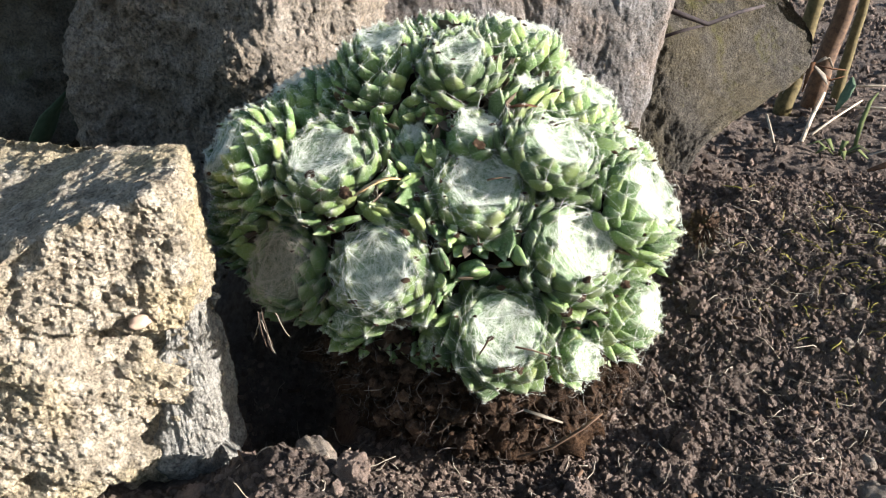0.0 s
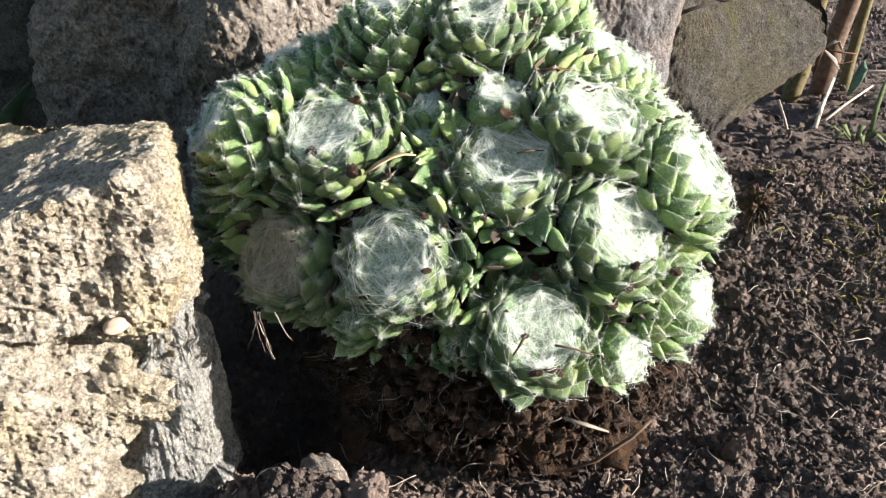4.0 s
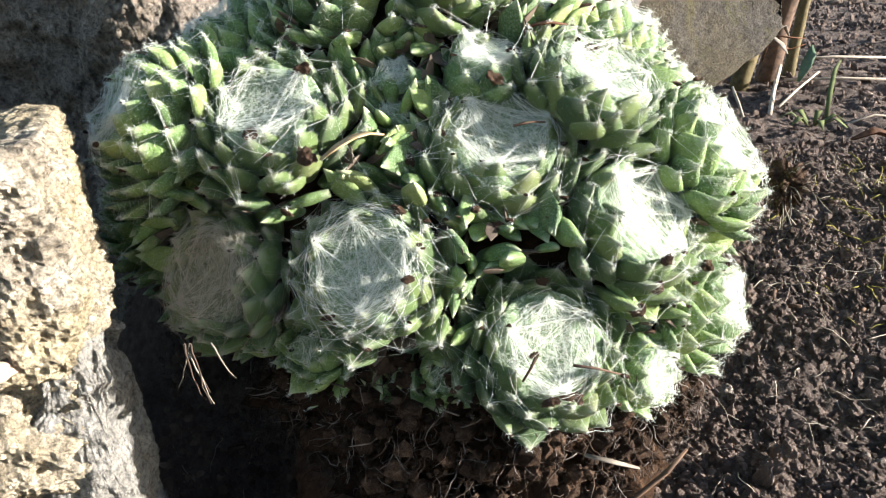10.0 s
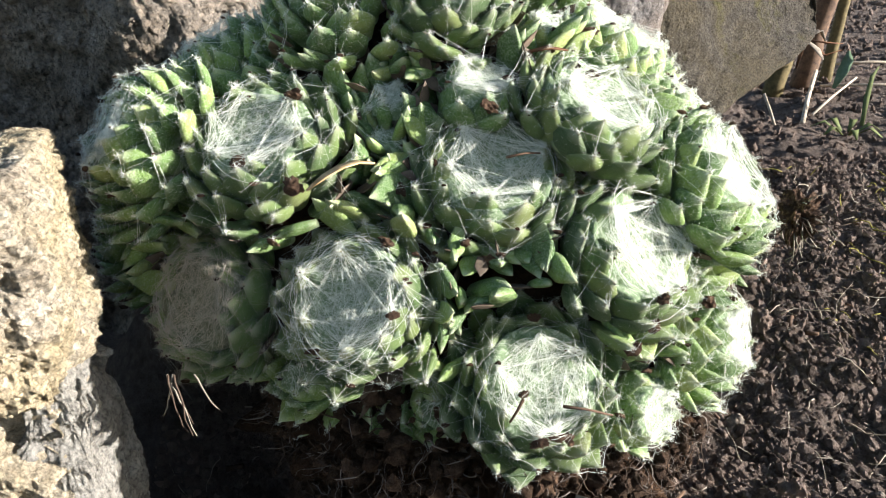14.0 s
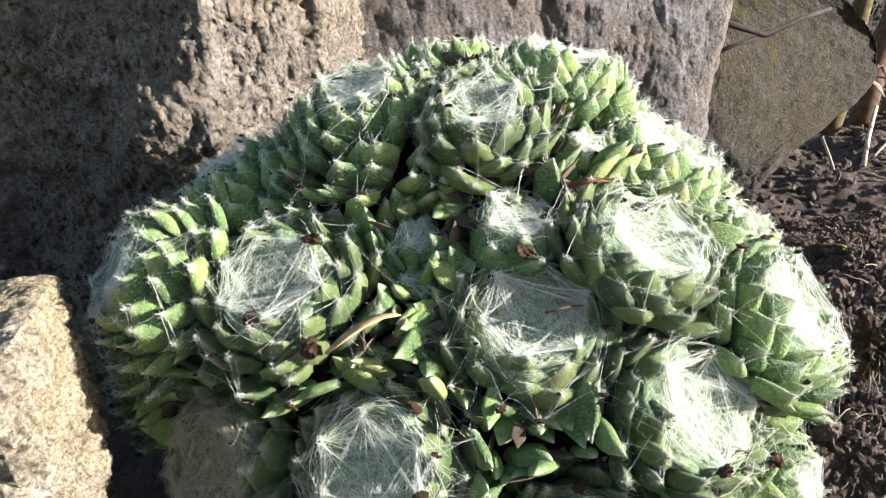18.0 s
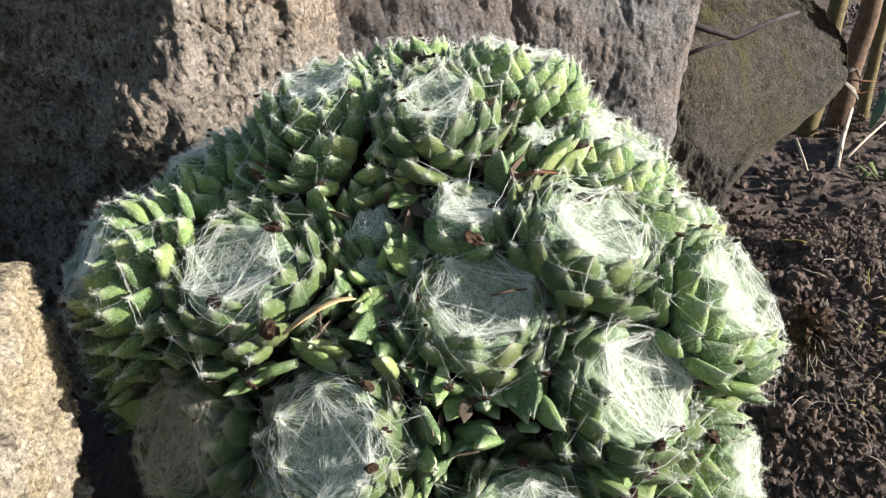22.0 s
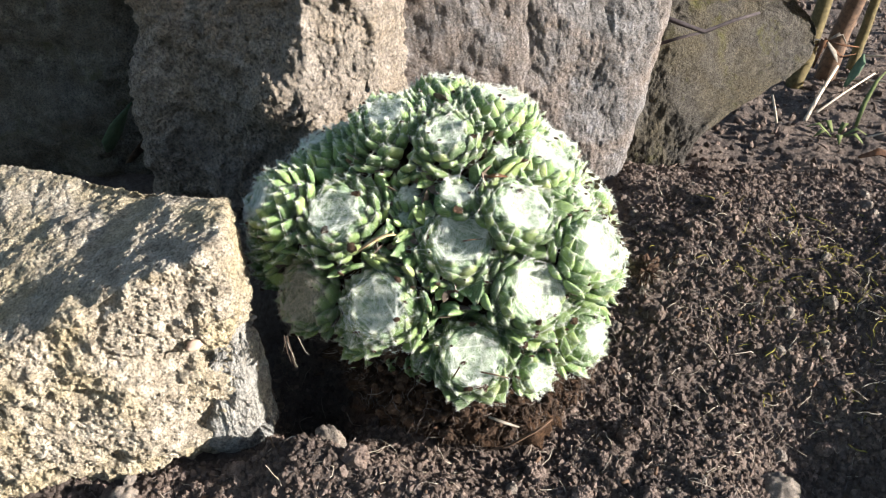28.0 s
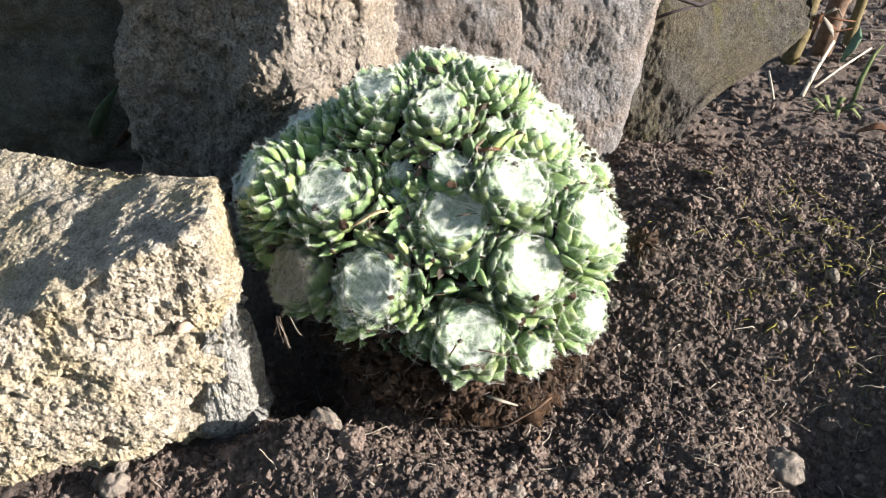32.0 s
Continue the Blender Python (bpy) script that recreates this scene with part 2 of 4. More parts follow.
def tube(points, radius, sides=5, taper=0.4):
    """Vertices and faces of a tapered tube along points."""
    pts = [Vector(p) for p in points]
    vs, fs = [], []
    n = len(pts)
    for i, p in enumerate(pts):
        d = (pts[min(i + 1, n - 1)] - pts[max(i - 1, 0)]).normalized()
        a = d.orthogonal().normalized()
        b = d.cross(a)
        r = radius * (1 - (1 - taper) * i / (n - 1))
        for k in range(sides):
            t = 2 * math.pi * k / sides
            vs.append(p + (a * math.cos(t) + b * math.sin(t)) * r)
    for i in range(n - 1):
        for k in range(sides):
            k2 = (k + 1) % sides
            fs.append((i * sides + k, i * sides + k2, (i + 1) * sides + k2, (i + 1) * sides + k))
    fs.append(tuple(range(sides))[::-1])
    fs.append(tuple((n - 1) * sides + k for k in range(sides)))
    return vs, fs


class Heap:
    """Collects pieces into one mesh."""

    def __init__(self):
        self.v, self.f, self.a = [], [], []

    def add(self, vs, fs, along=None):
        o = len(self.v)
        self.v.extend(vs)
        self.f.extend(tuple(i + o for i in f) for f in fs)
        self.a.extend(along if along is not None else [0.5] * len(vs))

    def mesh(self, name, mat, smooth=True):
        return mesh_of(name, self.v, self.f, mat, smooth, self.a)


def wander(start, way, length, steps, rng, curl=0.4, drop=0.0):
    p, d, out = Vector(start), Vector(way).normalized(), [Vector(start)]
    for _ in range(steps):
        d = (d + Vector((rng.gauss(0, 1), rng.gauss(0, 1), rng.gauss(0, 1))) * curl * 0.4 + Vector((0, 0, -drop))).normalized()
        p = p + d * length / steps
        out.append(p.copy())
    return out


def smooth(a, b, x):
    t = min(1.0, max(0.0, (x - a) / (b - a)))
    return t * t * (3 - 2 * t)


def fbm(p, scale, octaves=4, seed=0.0):
    return noise.fractal(Vector(p) * scale + Vector((seed, seed * 1.7, -seed)), 1.0, 2.0, octaves)


def boulder(corners, cells, rough, seed, rounding=0.25, bulges=(), pits=0.0, ridge=None):
    """A stone: a box with eight given corners (bottom then top, each round from front left), worn round and broken up by noise.
    bulges: (centre, radius, push) that raise or hollow it."""
    c = [Vector(p) for p in corners]
    mid = sum(c, Vector()) / 8
    grid, vs, fs = {}, [], []

    def at(u, v, w):
        key = (round(u * cells), round(v * cells), round(w * cells))
        if key not in grid:
            lo = c[0].lerp(c[1], u).lerp(c[3].lerp(c[2], u), v)
            hi = c[4].lerp(c[5], u).lerp(c[7].lerp(c[6], u), v)
            p = lo.lerp(hi, w)
            q = Vector((2 * u - 1, 2 * v - 1, 2 * w - 1))
            edge = sorted((abs(q.x), abs(q.y), abs(q.z)))
            p = p.lerp(mid, rounding * (edge[1] ** 4) * 0.35 + rounding * (edge[0] ** 4) * 0.35)
            grid[key] = len(vs)
            vs.append(p)
        return grid[key]

    for i in range(cells):
        for j in range(cells):
            a0, a1, b0, b1 = i / cells, (i + 1) / cells, j / cells, (j + 1) / cells
            for s in (0, 1):
                quads = ([at(a0, b0, s), at(a1, b0, s), at(a1, b1, s), at(a0, b1, s)],
                         [at(a0, s, b0), at(a0, s, b1), at(a1, s, b1), at(a1, s, b0)],
                         [at(s, a0, b0), at(s, a1, b0), at(s, a1, b1), at(s, a0, b1)])
                for q in quads:
                    fs.append(q if s else q[::-1])
    tmp = bpy.data.meshes.new("tmp")
    tmp.from_pydata(vs, [], fs)
    tmp.update()
    normals = [v.normal.copy() for v in tmp.vertices]
    bpy.data.meshes.remove(tmp)
    out = []
    for p, n in zip(vs, normals):
        d = rough * (fbm(p, 1.6, 3, seed) + 0.45 * fbm(p, 5.0, 4, seed + 3))
        if pits:
            worn = 1 - 0.65 * smooth(0.55, 0.95, n.z)
            layer = Vector((p.x, p.y, p.z * 2.3))
            d -= 1.25 * pits * worn * max(0.0, fbm(layer, 3.4, 4, seed + 7) - 0.12 - 0.25 * smooth(0.45, 0.85, p.z)) + 0.18 * pits * worn * fbm(p, 5.0, 3, seed + 1)
            d += 0.55 * pits * worn * max(0.0, 0.30 - noise.voronoi(p * 5.5 + Vector((seed, 0, 0)))[0][0])
            d -= 0.16 * pits * worn * (noise.voronoi(p * 14 + 0.1 * Vector((fbm(p, 9, 2, 1), fbm(p, 9, 2, 2), seed)))[0][0] - 0.4) + 0.17 * pits * worn * fbm(p, 24, 3, seed + 2) + 0.20 * pits * worn * (abs(fbm(p, 42, 3, seed + 4)) - 0.2)
        else:
            d += rough * (0.30 * (1 - 2 * abs(fbm(p, 6.0, 5, seed + 5))) + 0.12 * fbm(p, 22.0, 4, seed + 6) + 0.16 * (1 - 2 * abs(fbm(p, 30.0, 4, seed + 9))))
        p = p + n * d
        if ridge and n.y < 0.2:
            # an upright arris on the front, from which both facets fall back
            x0, half, push = ridge
            p = p + Vector((0, push * max(0.0, 1 - abs(p.x - x0) / (half if p.x < x0 else half * 0.62)), 0))
        for centre, radius, push in bulges:
            k = (p - Vector(centre)).length / radius
            if k < 1:
                p = p + Vector(push) * (1 - k * k) ** 2
        out.append(p)
    return out, fs


def lump(seed, detail=2, rough=0.35, flat=0.8):
    """An irregular clod of unit radius."""
    bm = bmesh.new()
    bmesh.ops.create_icosphere(bm, subdivisions=detail, radius=1)
    for v in bm.verts:
        k = 1 + rough * (noise.noise(v.co * 1.3 + Vector((seed, 0, 0))) + 0.5 * noise.noise(v.co * 3.1 + Vector((0, seed, 0))))
        v.co *= k
        v.co.z *= flat
    vs, fs = [v.co.copy() for v in bm.verts], [tuple(v.index for v in f.verts) for f in bm.faces]
    bm.free()
    return vs, fs


# ---- ground ----
def ground_height(x, y):
    """The lie of the bed: level in front, a low mound that rises behind on the right, falling away again further back."""
    rise = 0.40 * smooth(-0.25, 0.95, y) * smooth(0.35, 1.2, x)
    fall = 1 - smooth(1.1, 2.9, y)
    dip = 0.15 * smooth(1.55, 2.5, x) * (1 - smooth(0.25, 1.0, y)) - 0.26 * math.exp(-(((x - 1.85) / 0.32) ** 2 + ((y + 0.5) / 0.3) ** 2))
    hollow = -0.45 * math.exp(-(((x + 0.44) / 0.16) ** 2 + ((y + 0.14) / 0.24) ** 2))
    far = (1 - smooth(3.6, 7.5, x)) * smooth(-5.0, -1.8, y)
    # unseen soil heap added behind the clump to keep sky light off the gap
    sky_blocker = 0.55 * math.exp(-(((x + 0.60) / 0.26) ** 2 + ((y - 0.38) / 0.26) ** 2))
    front = 0.21 * math.exp(-(((x + 0.40) / 0.22) ** 2 + ((y + 0.68) / 0.16) ** 2)) + 0.14 * math.exp(-(((x - 0.02) / 0.36) ** 2 + ((y + 0.80) / 0.18) ** 2))
    return (rise * fall + dip) * far + hollow + sky_blocker + front


def ground_relief(x, y):
    p = Vector((x, y, 0))
    near = 1.0 if -4 < x < 6 and -3 < y < 7 else 0.3
    return ground_height(x, y) + near * (0.05 * fbm(p, 2.2, 3, 2) + 0.022 * fbm(p, 9.0, 3, 5) + 0.006 * fbm(p, 34.0, 2, 8))


def spread(lo, hi, n, far):
    inner = np.linspace(lo, hi, n)
    out = np.concatenate([np.linspace(0.02, 2.0, 60), np.geomspace(2.2, far, 24)])
    return np.concatenate([lo - out[::-1], inner, hi + out])


xs, ys = spread(-1.7, 3.2, 330, 400), spread(-1.2, 3.6, 290, 400)
ground_v = [(x, y, ground_relief(x, y)) for y in ys for x in xs]
nx = len(xs)
ground_f = [(j * nx + i, j * nx + i + 1, (j + 1) * nx + i + 1, (j + 1) * nx + i) for j in range(len(ys) - 1) for i in range(nx - 1)]
ground = new("ground", mesh_of("ground", ground_v, ground_f, SOIL))
tagged(ground, "crumbly brown garden soil with loose dry clods", "soil", kind="structure")

# ---- stones ----
def stone(name, label, corners, mat, cells, rough, seed, **more):
    vs, fs = boulder(corners, cells, rough, seed, **more)
    ob = new(name, mesh_of(name, vs, fs, mat, not more.get("pits")))
    return tagged(ob, label, "stone")


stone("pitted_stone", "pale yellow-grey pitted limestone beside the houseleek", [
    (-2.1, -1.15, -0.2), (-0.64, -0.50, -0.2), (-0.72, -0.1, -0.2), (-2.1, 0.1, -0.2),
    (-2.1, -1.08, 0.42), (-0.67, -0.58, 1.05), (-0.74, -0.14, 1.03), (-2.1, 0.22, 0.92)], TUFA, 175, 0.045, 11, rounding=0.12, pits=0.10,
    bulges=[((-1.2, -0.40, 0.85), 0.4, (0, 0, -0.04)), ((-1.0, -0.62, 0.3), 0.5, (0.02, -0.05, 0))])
# separate block added for the pitted limestone's own shaded right end
stone("small_stone", "grey right end of the pitted limestone, with shade in its colour", [
    (-0.84, -0.55, -0.1), (-0.60, -0.50, -0.1), (-0.60, -0.22, -0.1), (-0.84, -0.25, -0.1),
    (-0.78, -0.56, 0.64), (-0.655, -0.53, 0.66), (-0.66, -0.28, 0.70), (-0.80, -0.3, 0.70)], TUFA_SHADED, 56, 0.05, 4, rounding=0.45, pits=0.06)
stone("back_stone", "large brown-grey rough stone of the rockery", [
    (-1.64, 1.0, -0.2), (-0.31, 0.98, -0.2), (-0.30, 1.9, -0.2), (-1.5, 1.9, -0.2),
    (-1.60, 1.1, 1.9), (-0.31, 1.02, 1.9), (-0.30, 1.8, 1.9), (-1.4, 1.8, 1.9)], SANDSTONE, 150, 0.085, 23, rounding=0.2,
    ridge=(-0.66, 0.64, -0.29), bulges=[((-0.84, 0.84, 1.06), 0.27, (0.02, -0.13, 0)), ((-1.2, 0.9, 1.2), 0.3, (0, -0.05, 0)), ((-1.0, 0.8, 0.3), 0.5, (0, -0.06, 0))])
stone("middle_stone", "grey-brown stone set back behind the houseleek", [
    (-0.40, 1.5, -0.2), (0.42, 1.55, -0.2), (0.42, 2.3, -0.2), (-0.40, 2.3, -0.2),
    (-0.40, 1.5, 1.8), (0.42, 1.55, 1.8), (0.42, 2.3, 1.8), (-0.40, 2.3, 1.8)], SLATE, 64, 0.035, 31)
stone("upright_stone", "upright blue-grey stone with brown streaks behind the plant", [
    (0.35, 1.55, -0.1), (0.98, 1.75, -0.1), (1.1, 2.5, -0.1), (0.36, 2.5, -0.1),
    (0.35, 1.6, 1.9), (1.24, 1.75, 1.9), (1.3, 2.4, 1.9), (0.36, 2.5, 1.9)], SLATE, 100, 0.036, 37, rounding=0.2)
stone("leaning_stone", "flat grey stone with a pale mossy edge leaning in the bed", [
    (0.95, 2.25, -0.15), (1.48, 2.30, 0.0), (1.48, 2.62, 0.0), (0.95, 2.6, -0.15),
    (1.1, 2.9, 2.0), (2.30, 3.22, 1.35), (2.26, 3.5, 1.35), (1.2, 3.2, 2.0)], LEAN_GREY, 96, 0.05, 41, rounding=0.10,
    bulges=[((1.92, 2.78, 0.70), 0.62, (0.62, 0.42, 0.0)), ((1.5, 2.5, 0.7), 0.5, (0, -0.06, 0))])
stone("dark_stone", "dark mossy stone in the shade of the rockery", [
    (-4.5, 1.6, -0.2), (-1.6, 1.9, -0.2), (-1.6, 3.0, -0.2), (-4.5, 3.0, -0.2),
    (-4.5, 1.7, 1.9), (-1.6, 2.0, 1.9), (-1.6, 3.0, 1.9), (-4.5, 3.0, 1.9)], MOSSY, 48, 0.12, 53)

# ---- houseleek ----
clump = thing("houseleek", "domed clump of cobweb houseleek rosettes with white hairs", "plant", (0.1, 0.0, 0.2))
HEART = Vector((0.07, 0.08, 0.70))


def leaf_shape(seed, rings=10, sides=12):
    """A fleshy leaf one unit long and two wide along +z, its keeled outer face towards +y, its short point bent inwards."""
    rng = random.Random(seed)
    bend, wide, blunt, twist = rng.uniform(-0.14, 0.04), rng.uniform(0.9, 1.1), rng.uniform(0.75, 1.0), rng.uniform(-0.2, 0.2)
    vs, fs, al = [], [], []
    for i in range(rings):
        v = (i / (rings - 1)) ** 0.8
        close = max(0.0, (v - 0.52) / 0.48)
        w = wide * (0.62 + 0.40 * math.sin(math.pi * min(1.0, v * 0.82)) ** 1.2) * (1 - close ** 1.25) ** (blunt * 1.15) + 0.02
        t = (0.75 + 0.35 * math.sin(math.pi * min(1.0, v * 0.85))) * (1 - close ** 1.9) + 0.03
        for k in range(sides):
            a = 2 * math.pi * k / sides
            c, n = math.cos(a), math.sin(a)
            y = n * t * (1.0 if n > 0 else 0.35) + (0.05 * (1 - close) if n > 0.9 else 0.0)
            vs.append((math.copysign(abs(c) ** 0.9, c) * w + twist * v * v, y - 2.2 * bend * v * v * v, v))
            al.append(max(v, 0.83) if abs(c) > 0.9 and v > 0.3 else v)
    for i in range(rings - 1):
        for k in range(sides):
            k2 = (k + 1) % sides
            fs.append((i * sides + k, i * sides + k2, (i + 1) * sides + k2, (i + 1) * sides + k))
    fs.append(tuple((rings - 1) * sides + k for k in range(sides)))
    return vs, fs, al


LEAF_SHAPES = [leaf_shape(s) for s in range(7)]
LEAF_MESHES = [mesh_of("leaf", v, f, LEAF, True, a) for v, f, a in LEAF_SHAPES]
DEAD_MESHES = [mesh_of("leaf", v, f, DEAD, True, a) for v, f, a in LEAF_SHAPES]
withered = Heap()
TIPS = []
SURFACE = []  # places on the rosettes with the way that they face


def fibre_mesh(name, batches, mat):
    """Many fine three-sided threads as one mesh: batches of (threads x points x 3 places, radii)."""
    vs, fs, base = [], [], 0
    for pts, rad in batches:
        n, k = pts.shape[:2]
        if n == 0:
            continue
        tan = np.gradient(pts, axis=1)
        tan /= np.linalg.norm(tan, axis=2, keepdims=True) + 1e-9
        ref = np.where(np.abs(tan[..., 2:3]) < 0.9, np.array((0.0, 0.0, 1.0)), np.array((1.0, 0.0, 0.0)))
        u = np.cross(tan, ref)
        u /= np.linalg.norm(u, axis=2, keepdims=True) + 1e-9
        w = np.cross(tan, u)
        thin = np.linspace(1.0, 0.55, k)[None, :, None] * rad[:, None, None]
        ring = [pts + (u * math.cos(q) + w * math.sin(q)) * thin for q in (0.0, 2.094, 4.189)]
        v = np.stack(ring, axis=2)
        idx = base + np.arange(n * k * 3).reshape(n, k, 3)
        nxt = np.roll(idx, -1, axis=2)
        fs.append(np.stack((idx[:, :-1], nxt[:, :-1], nxt[:, 1:], idx[:, 1:]), axis=-1).reshape(-1, 4))
        vs.append(v.reshape(-1, 3))
        base += n * k * 3
    v, f = np.concatenate(vs) * DM, np.concatenate(fs)
    me = bpy.data.meshes.new(name)
    me.vertices.add(len(v))
    me.vertices.foreach_set("co", v.astype(np.float32).ravel())
    me.loops.add(f.size)
    me.loops.foreach_set("vertex_index", f.astype(np.int32).ravel())
    me.polygons.add(len(f))
    me.polygons.foreach_set("loop_start", np.arange(0, f.size, 4, dtype=np.int32))
    me.polygons.foreach_set("use_smooth", np.ones(len(f), bool))
    me.materials.append(mat)
    me.update(calc_edges=True)
    return me


def arcs(a, b, lift, wave, k, nr):
    """Bent threads from the places a to the places b, bowed by lift and waved."""
    t = np.linspace(0, 1, k)[None, :, None]
    mid = (a + b) / 2 + lift
    line = a[:, None] * (1 - t) ** 2 + mid[:, None] * 2 * t * (1 - t) + b[:, None] * t * t
    shake = nr.normal(0, 1, (len(a), k, 3)) * wave
    shake[:, 1:] = (shake[:, 1:] + shake[:, :-1]) * 0.6
    return line + shake * np.sin(np.pi * np.linspace(0.12, 0.95, k))[None, :, None]


def rosette(centre, felt, outer, leaves, seed, single=False, web=1.0, axis=None, dusty=0, bulge=0.0, half=0.040):
    """One rosette of the clump: broad pointed leaves in a spiral of tiers round a shallow heart, with cobweb strung from point to point.
    half: half the width of a leaf."""
    rng, nr = random.Random(seed), np.random.default_rng(seed)
    c = Vector(centre)
    up = Vector(axis).normalized() if axis else (c - ROOTED).normalized()
    side = up.orthogonal().normalized()
    frame3 = Matrix((side, up.cross(side), up)).transposed().to_4x4()
    place = Matrix.Translation(c) @ frame3 @ Matrix.Rotation(rng.uniform(0, 6.28), 4, "Z")
    rot, org = np.array(place.to_3x3()), np.array(place.translation)
    golden = math.pi * (3 - math.sqrt(5))
    n_up = np.array(up)

    def sag(q):
        return felt * (-0.24 + bulge + (0.12 - bulge) * (q / felt) ** 2)

    # the closed heart: a shallow bowl in which folded leaves show as overlapping scales
    fv, ff = [], []
    rings, sides = 18, 44
    scales = [(0.0, 0.0)] + [(felt * 0.98 * math.sqrt((k + 0.3) / 15), k * golden) for k in range(15)]
    for i in range(rings + 1):
        r = felt * 1.12 * i / rings
        for k in range(sides):
            t = 2 * math.pi * k / sides
            p = Vector((r * math.cos(t), r * math.sin(t), 0))
            lift = 0.0
            for q, ang in scales:
                along = p.x * math.cos(ang) + p.y * math.sin(ang) - q
                across = -p.x * math.sin(ang) + p.y * math.cos(ang)
                w = (along / (0.34 * felt)) ** 2 + (across / (0.30 * felt)) ** 2
                if w < 1:
                    lift = max(lift, (1 - w) * (0.6 + 0.4 * q / felt))
            z = sag(r) + felt * (0.18 * lift + 0.03 * noise.noise(p / felt * 7 + Vector((seed, 0, 0))))
            if i == rings:
                z -= 0.5 * felt
            fv.append(place @ Vector((p.x, p.y, z)))
    for i in range(rings):
        for k in range(sides):
            k2 = (k + 1) % sides
            ff.append((i * sides + k, (i + 1) * sides + k, (i + 1) * sides + k2, i * sides + k2))
    SURFACE.extend((v, up) for v in fv[:-sides])
    body = part("rosette", mesh_of("rosette", fv, ff, DUSTY_FELT if dusty == 2 else FELT), clump)
    heap, tips, rim, fuzz_a, fuzz_b = Heap(), [], [], [], []
    felt *= 0.86
    drop = (outer - felt) * 0.74
    inmost = 6 if felt > 0.05 else 4
    for i in range(leaves):
        s = max(0.0, (i - inmost + 1) / (leaves - inmost + 1))
        a = i * golden + rng.uniform(-0.10, 0.10)
        if i < inmost:
            a = (i * 5 % inmost) * 2 * math.pi / inmost + rng.uniform(-0.16, 0.16)
        tip_r = felt * 1.02 + (outer - felt * 1.02) * s ** 0.85 + rng.uniform(-0.007, 0.007)
        tip_z = felt * 0.24 - drop * s ** 1.5 + rng.uniform(-0.012, 0.012)
        tilt = radians(-10 + 60 * s ** 0.66 + rng.uniform(-7, 7))
        grow = (0.92 + 0.12 * math.sin(math.pi * s)) * rng.uniform(0.88, 1.10)
        length, wide = half * 2.8 * grow, half * 0.97 * grow * rng.uniform(0.92, 1.12)
        if felt < 0.05:
            length = min(length, outer * 1.5)
        tip = Vector((tip_r, 0, tip_z))
        way = Vector((math.sin(tilt), 0, math.cos(tilt)))
        out = Vector((math.cos(tilt), 0, -math.sin(tilt)))
        spin = Matrix.Rotation(a, 4, "Z")
        m3 = Matrix((way.cross(out) * -1, out, way)).transposed()
        m = place @ spin @ Matrix.Translation(tip - way * length) @ m3.to_4x4() @ Matrix.Rotation(rng.uniform(-0.22, 0.22), 4, "Z") @ Matrix.Diagonal((wide, wide * 0.54, length, 1))
        shape = i % len(LEAF_SHAPES)
        gone = s > 0.72 and rng.random() < 0.16
        if gone:
            m = m @ Matrix.Diagonal((0.75, 0.35, 0.85, 1))
        vs, fs, al = LEAF_SHAPES[shape]
        world_v = [m @ Vector(v) for v in vs]
        p = sum(world_v[-12:], Vector()) / 12
        tips.append(np.array(p))
        rim.append(a % 6.2832)
        SURFACE.extend((v, (v - c).normalized()) for v in world_v[60::5])
        if single:
            w = m.copy()
            w.translation = m.translation * DM
            if gone:
                part("leaf", DEAD_MESHES[shape], body, "withered brown leaf", m=w)
            else:
                part("leaf", LEAF_MESHES[shape], body, m=w)
        elif gone:
            withered.add(world_v, fs, al)
        else:
            heap.add(world_v, fs, al)
        mid = m @ Vector((0, 0, 0.6))
        for _ in range(int(60 * min(1, web + 0.2))):
            v = world_v[rng.randrange(48, len(world_v))]
            d = (v - mid).normalized() * 0.6 + way.lerp(up, 0.5) * 0.3 + Vector((rng.gauss(0, 1), rng.gauss(0, 1), rng.gauss(0, 1))) * 0.45
            fuzz_a.append(np.array(v))
            fuzz_b.append(np.array(v + d * rng.uniform(0.004, 0.012)))
    if not single:
        tagged(part("leaves", heap.mesh("leaves", LEAF), body), kind="stuff")
    # cobweb
    tips = np.array(tips)
    TIPS.extend((p, np.array(up)) for p in tips)
    batches = []

    def lying_at(q, t, h):
        flat = np.stack((q * np.cos(t), q * np.sin(t), sag(q) + felt * 0.07 + h), axis=-1)
        return flat @ rot.T + org

    def fine(n, lo, hi, power=3):
        return lo + (hi - lo) * nr.random(n) ** power

    # matted threads lying in the heart
    n = int(430 * web * min(1.3, felt / 0.10))
    q, t = felt * 0.98 * np.sqrt(nr.random(n)), nr.uniform(0, 6.283, n)
    head, turn, go = nr.uniform(0, 6.283, n), nr.normal(0, 0.8, n), felt * nr.uniform(0.3, 1.0, n)
    x, y, run = q * np.cos(t), q * np.sin(t), []
    high = felt * nr.uniform(0.01, 0.09, n)
    for k in range(5):
        run.append(lying_at(np.minimum(np.hypot(x, y), felt * 1.02), np.arctan2(y, x), high + felt * 0.015 * nr.normal(0, 1, n)))
        x, y = x + np.cos(head) * go / 4, y + np.sin(head) * go / 4
        head = head + turn / 4 + nr.normal(0, 0.15, n)
    batches.append((np.stack(run, axis=1), fine(n, 0.00018, 0.0005)))
    ring = sorted(range(min(inmost + 2, leaves)), key=lambda i: rim[i])
    ang_r, tip_rim = np.array([rim[i] for i in ring]), tips[np.array(ring)]
    # fans of straight threads from the innermost points across the heart; a few points hold most of them
    share = nr.random(len(ring)) ** 2 + 0.08
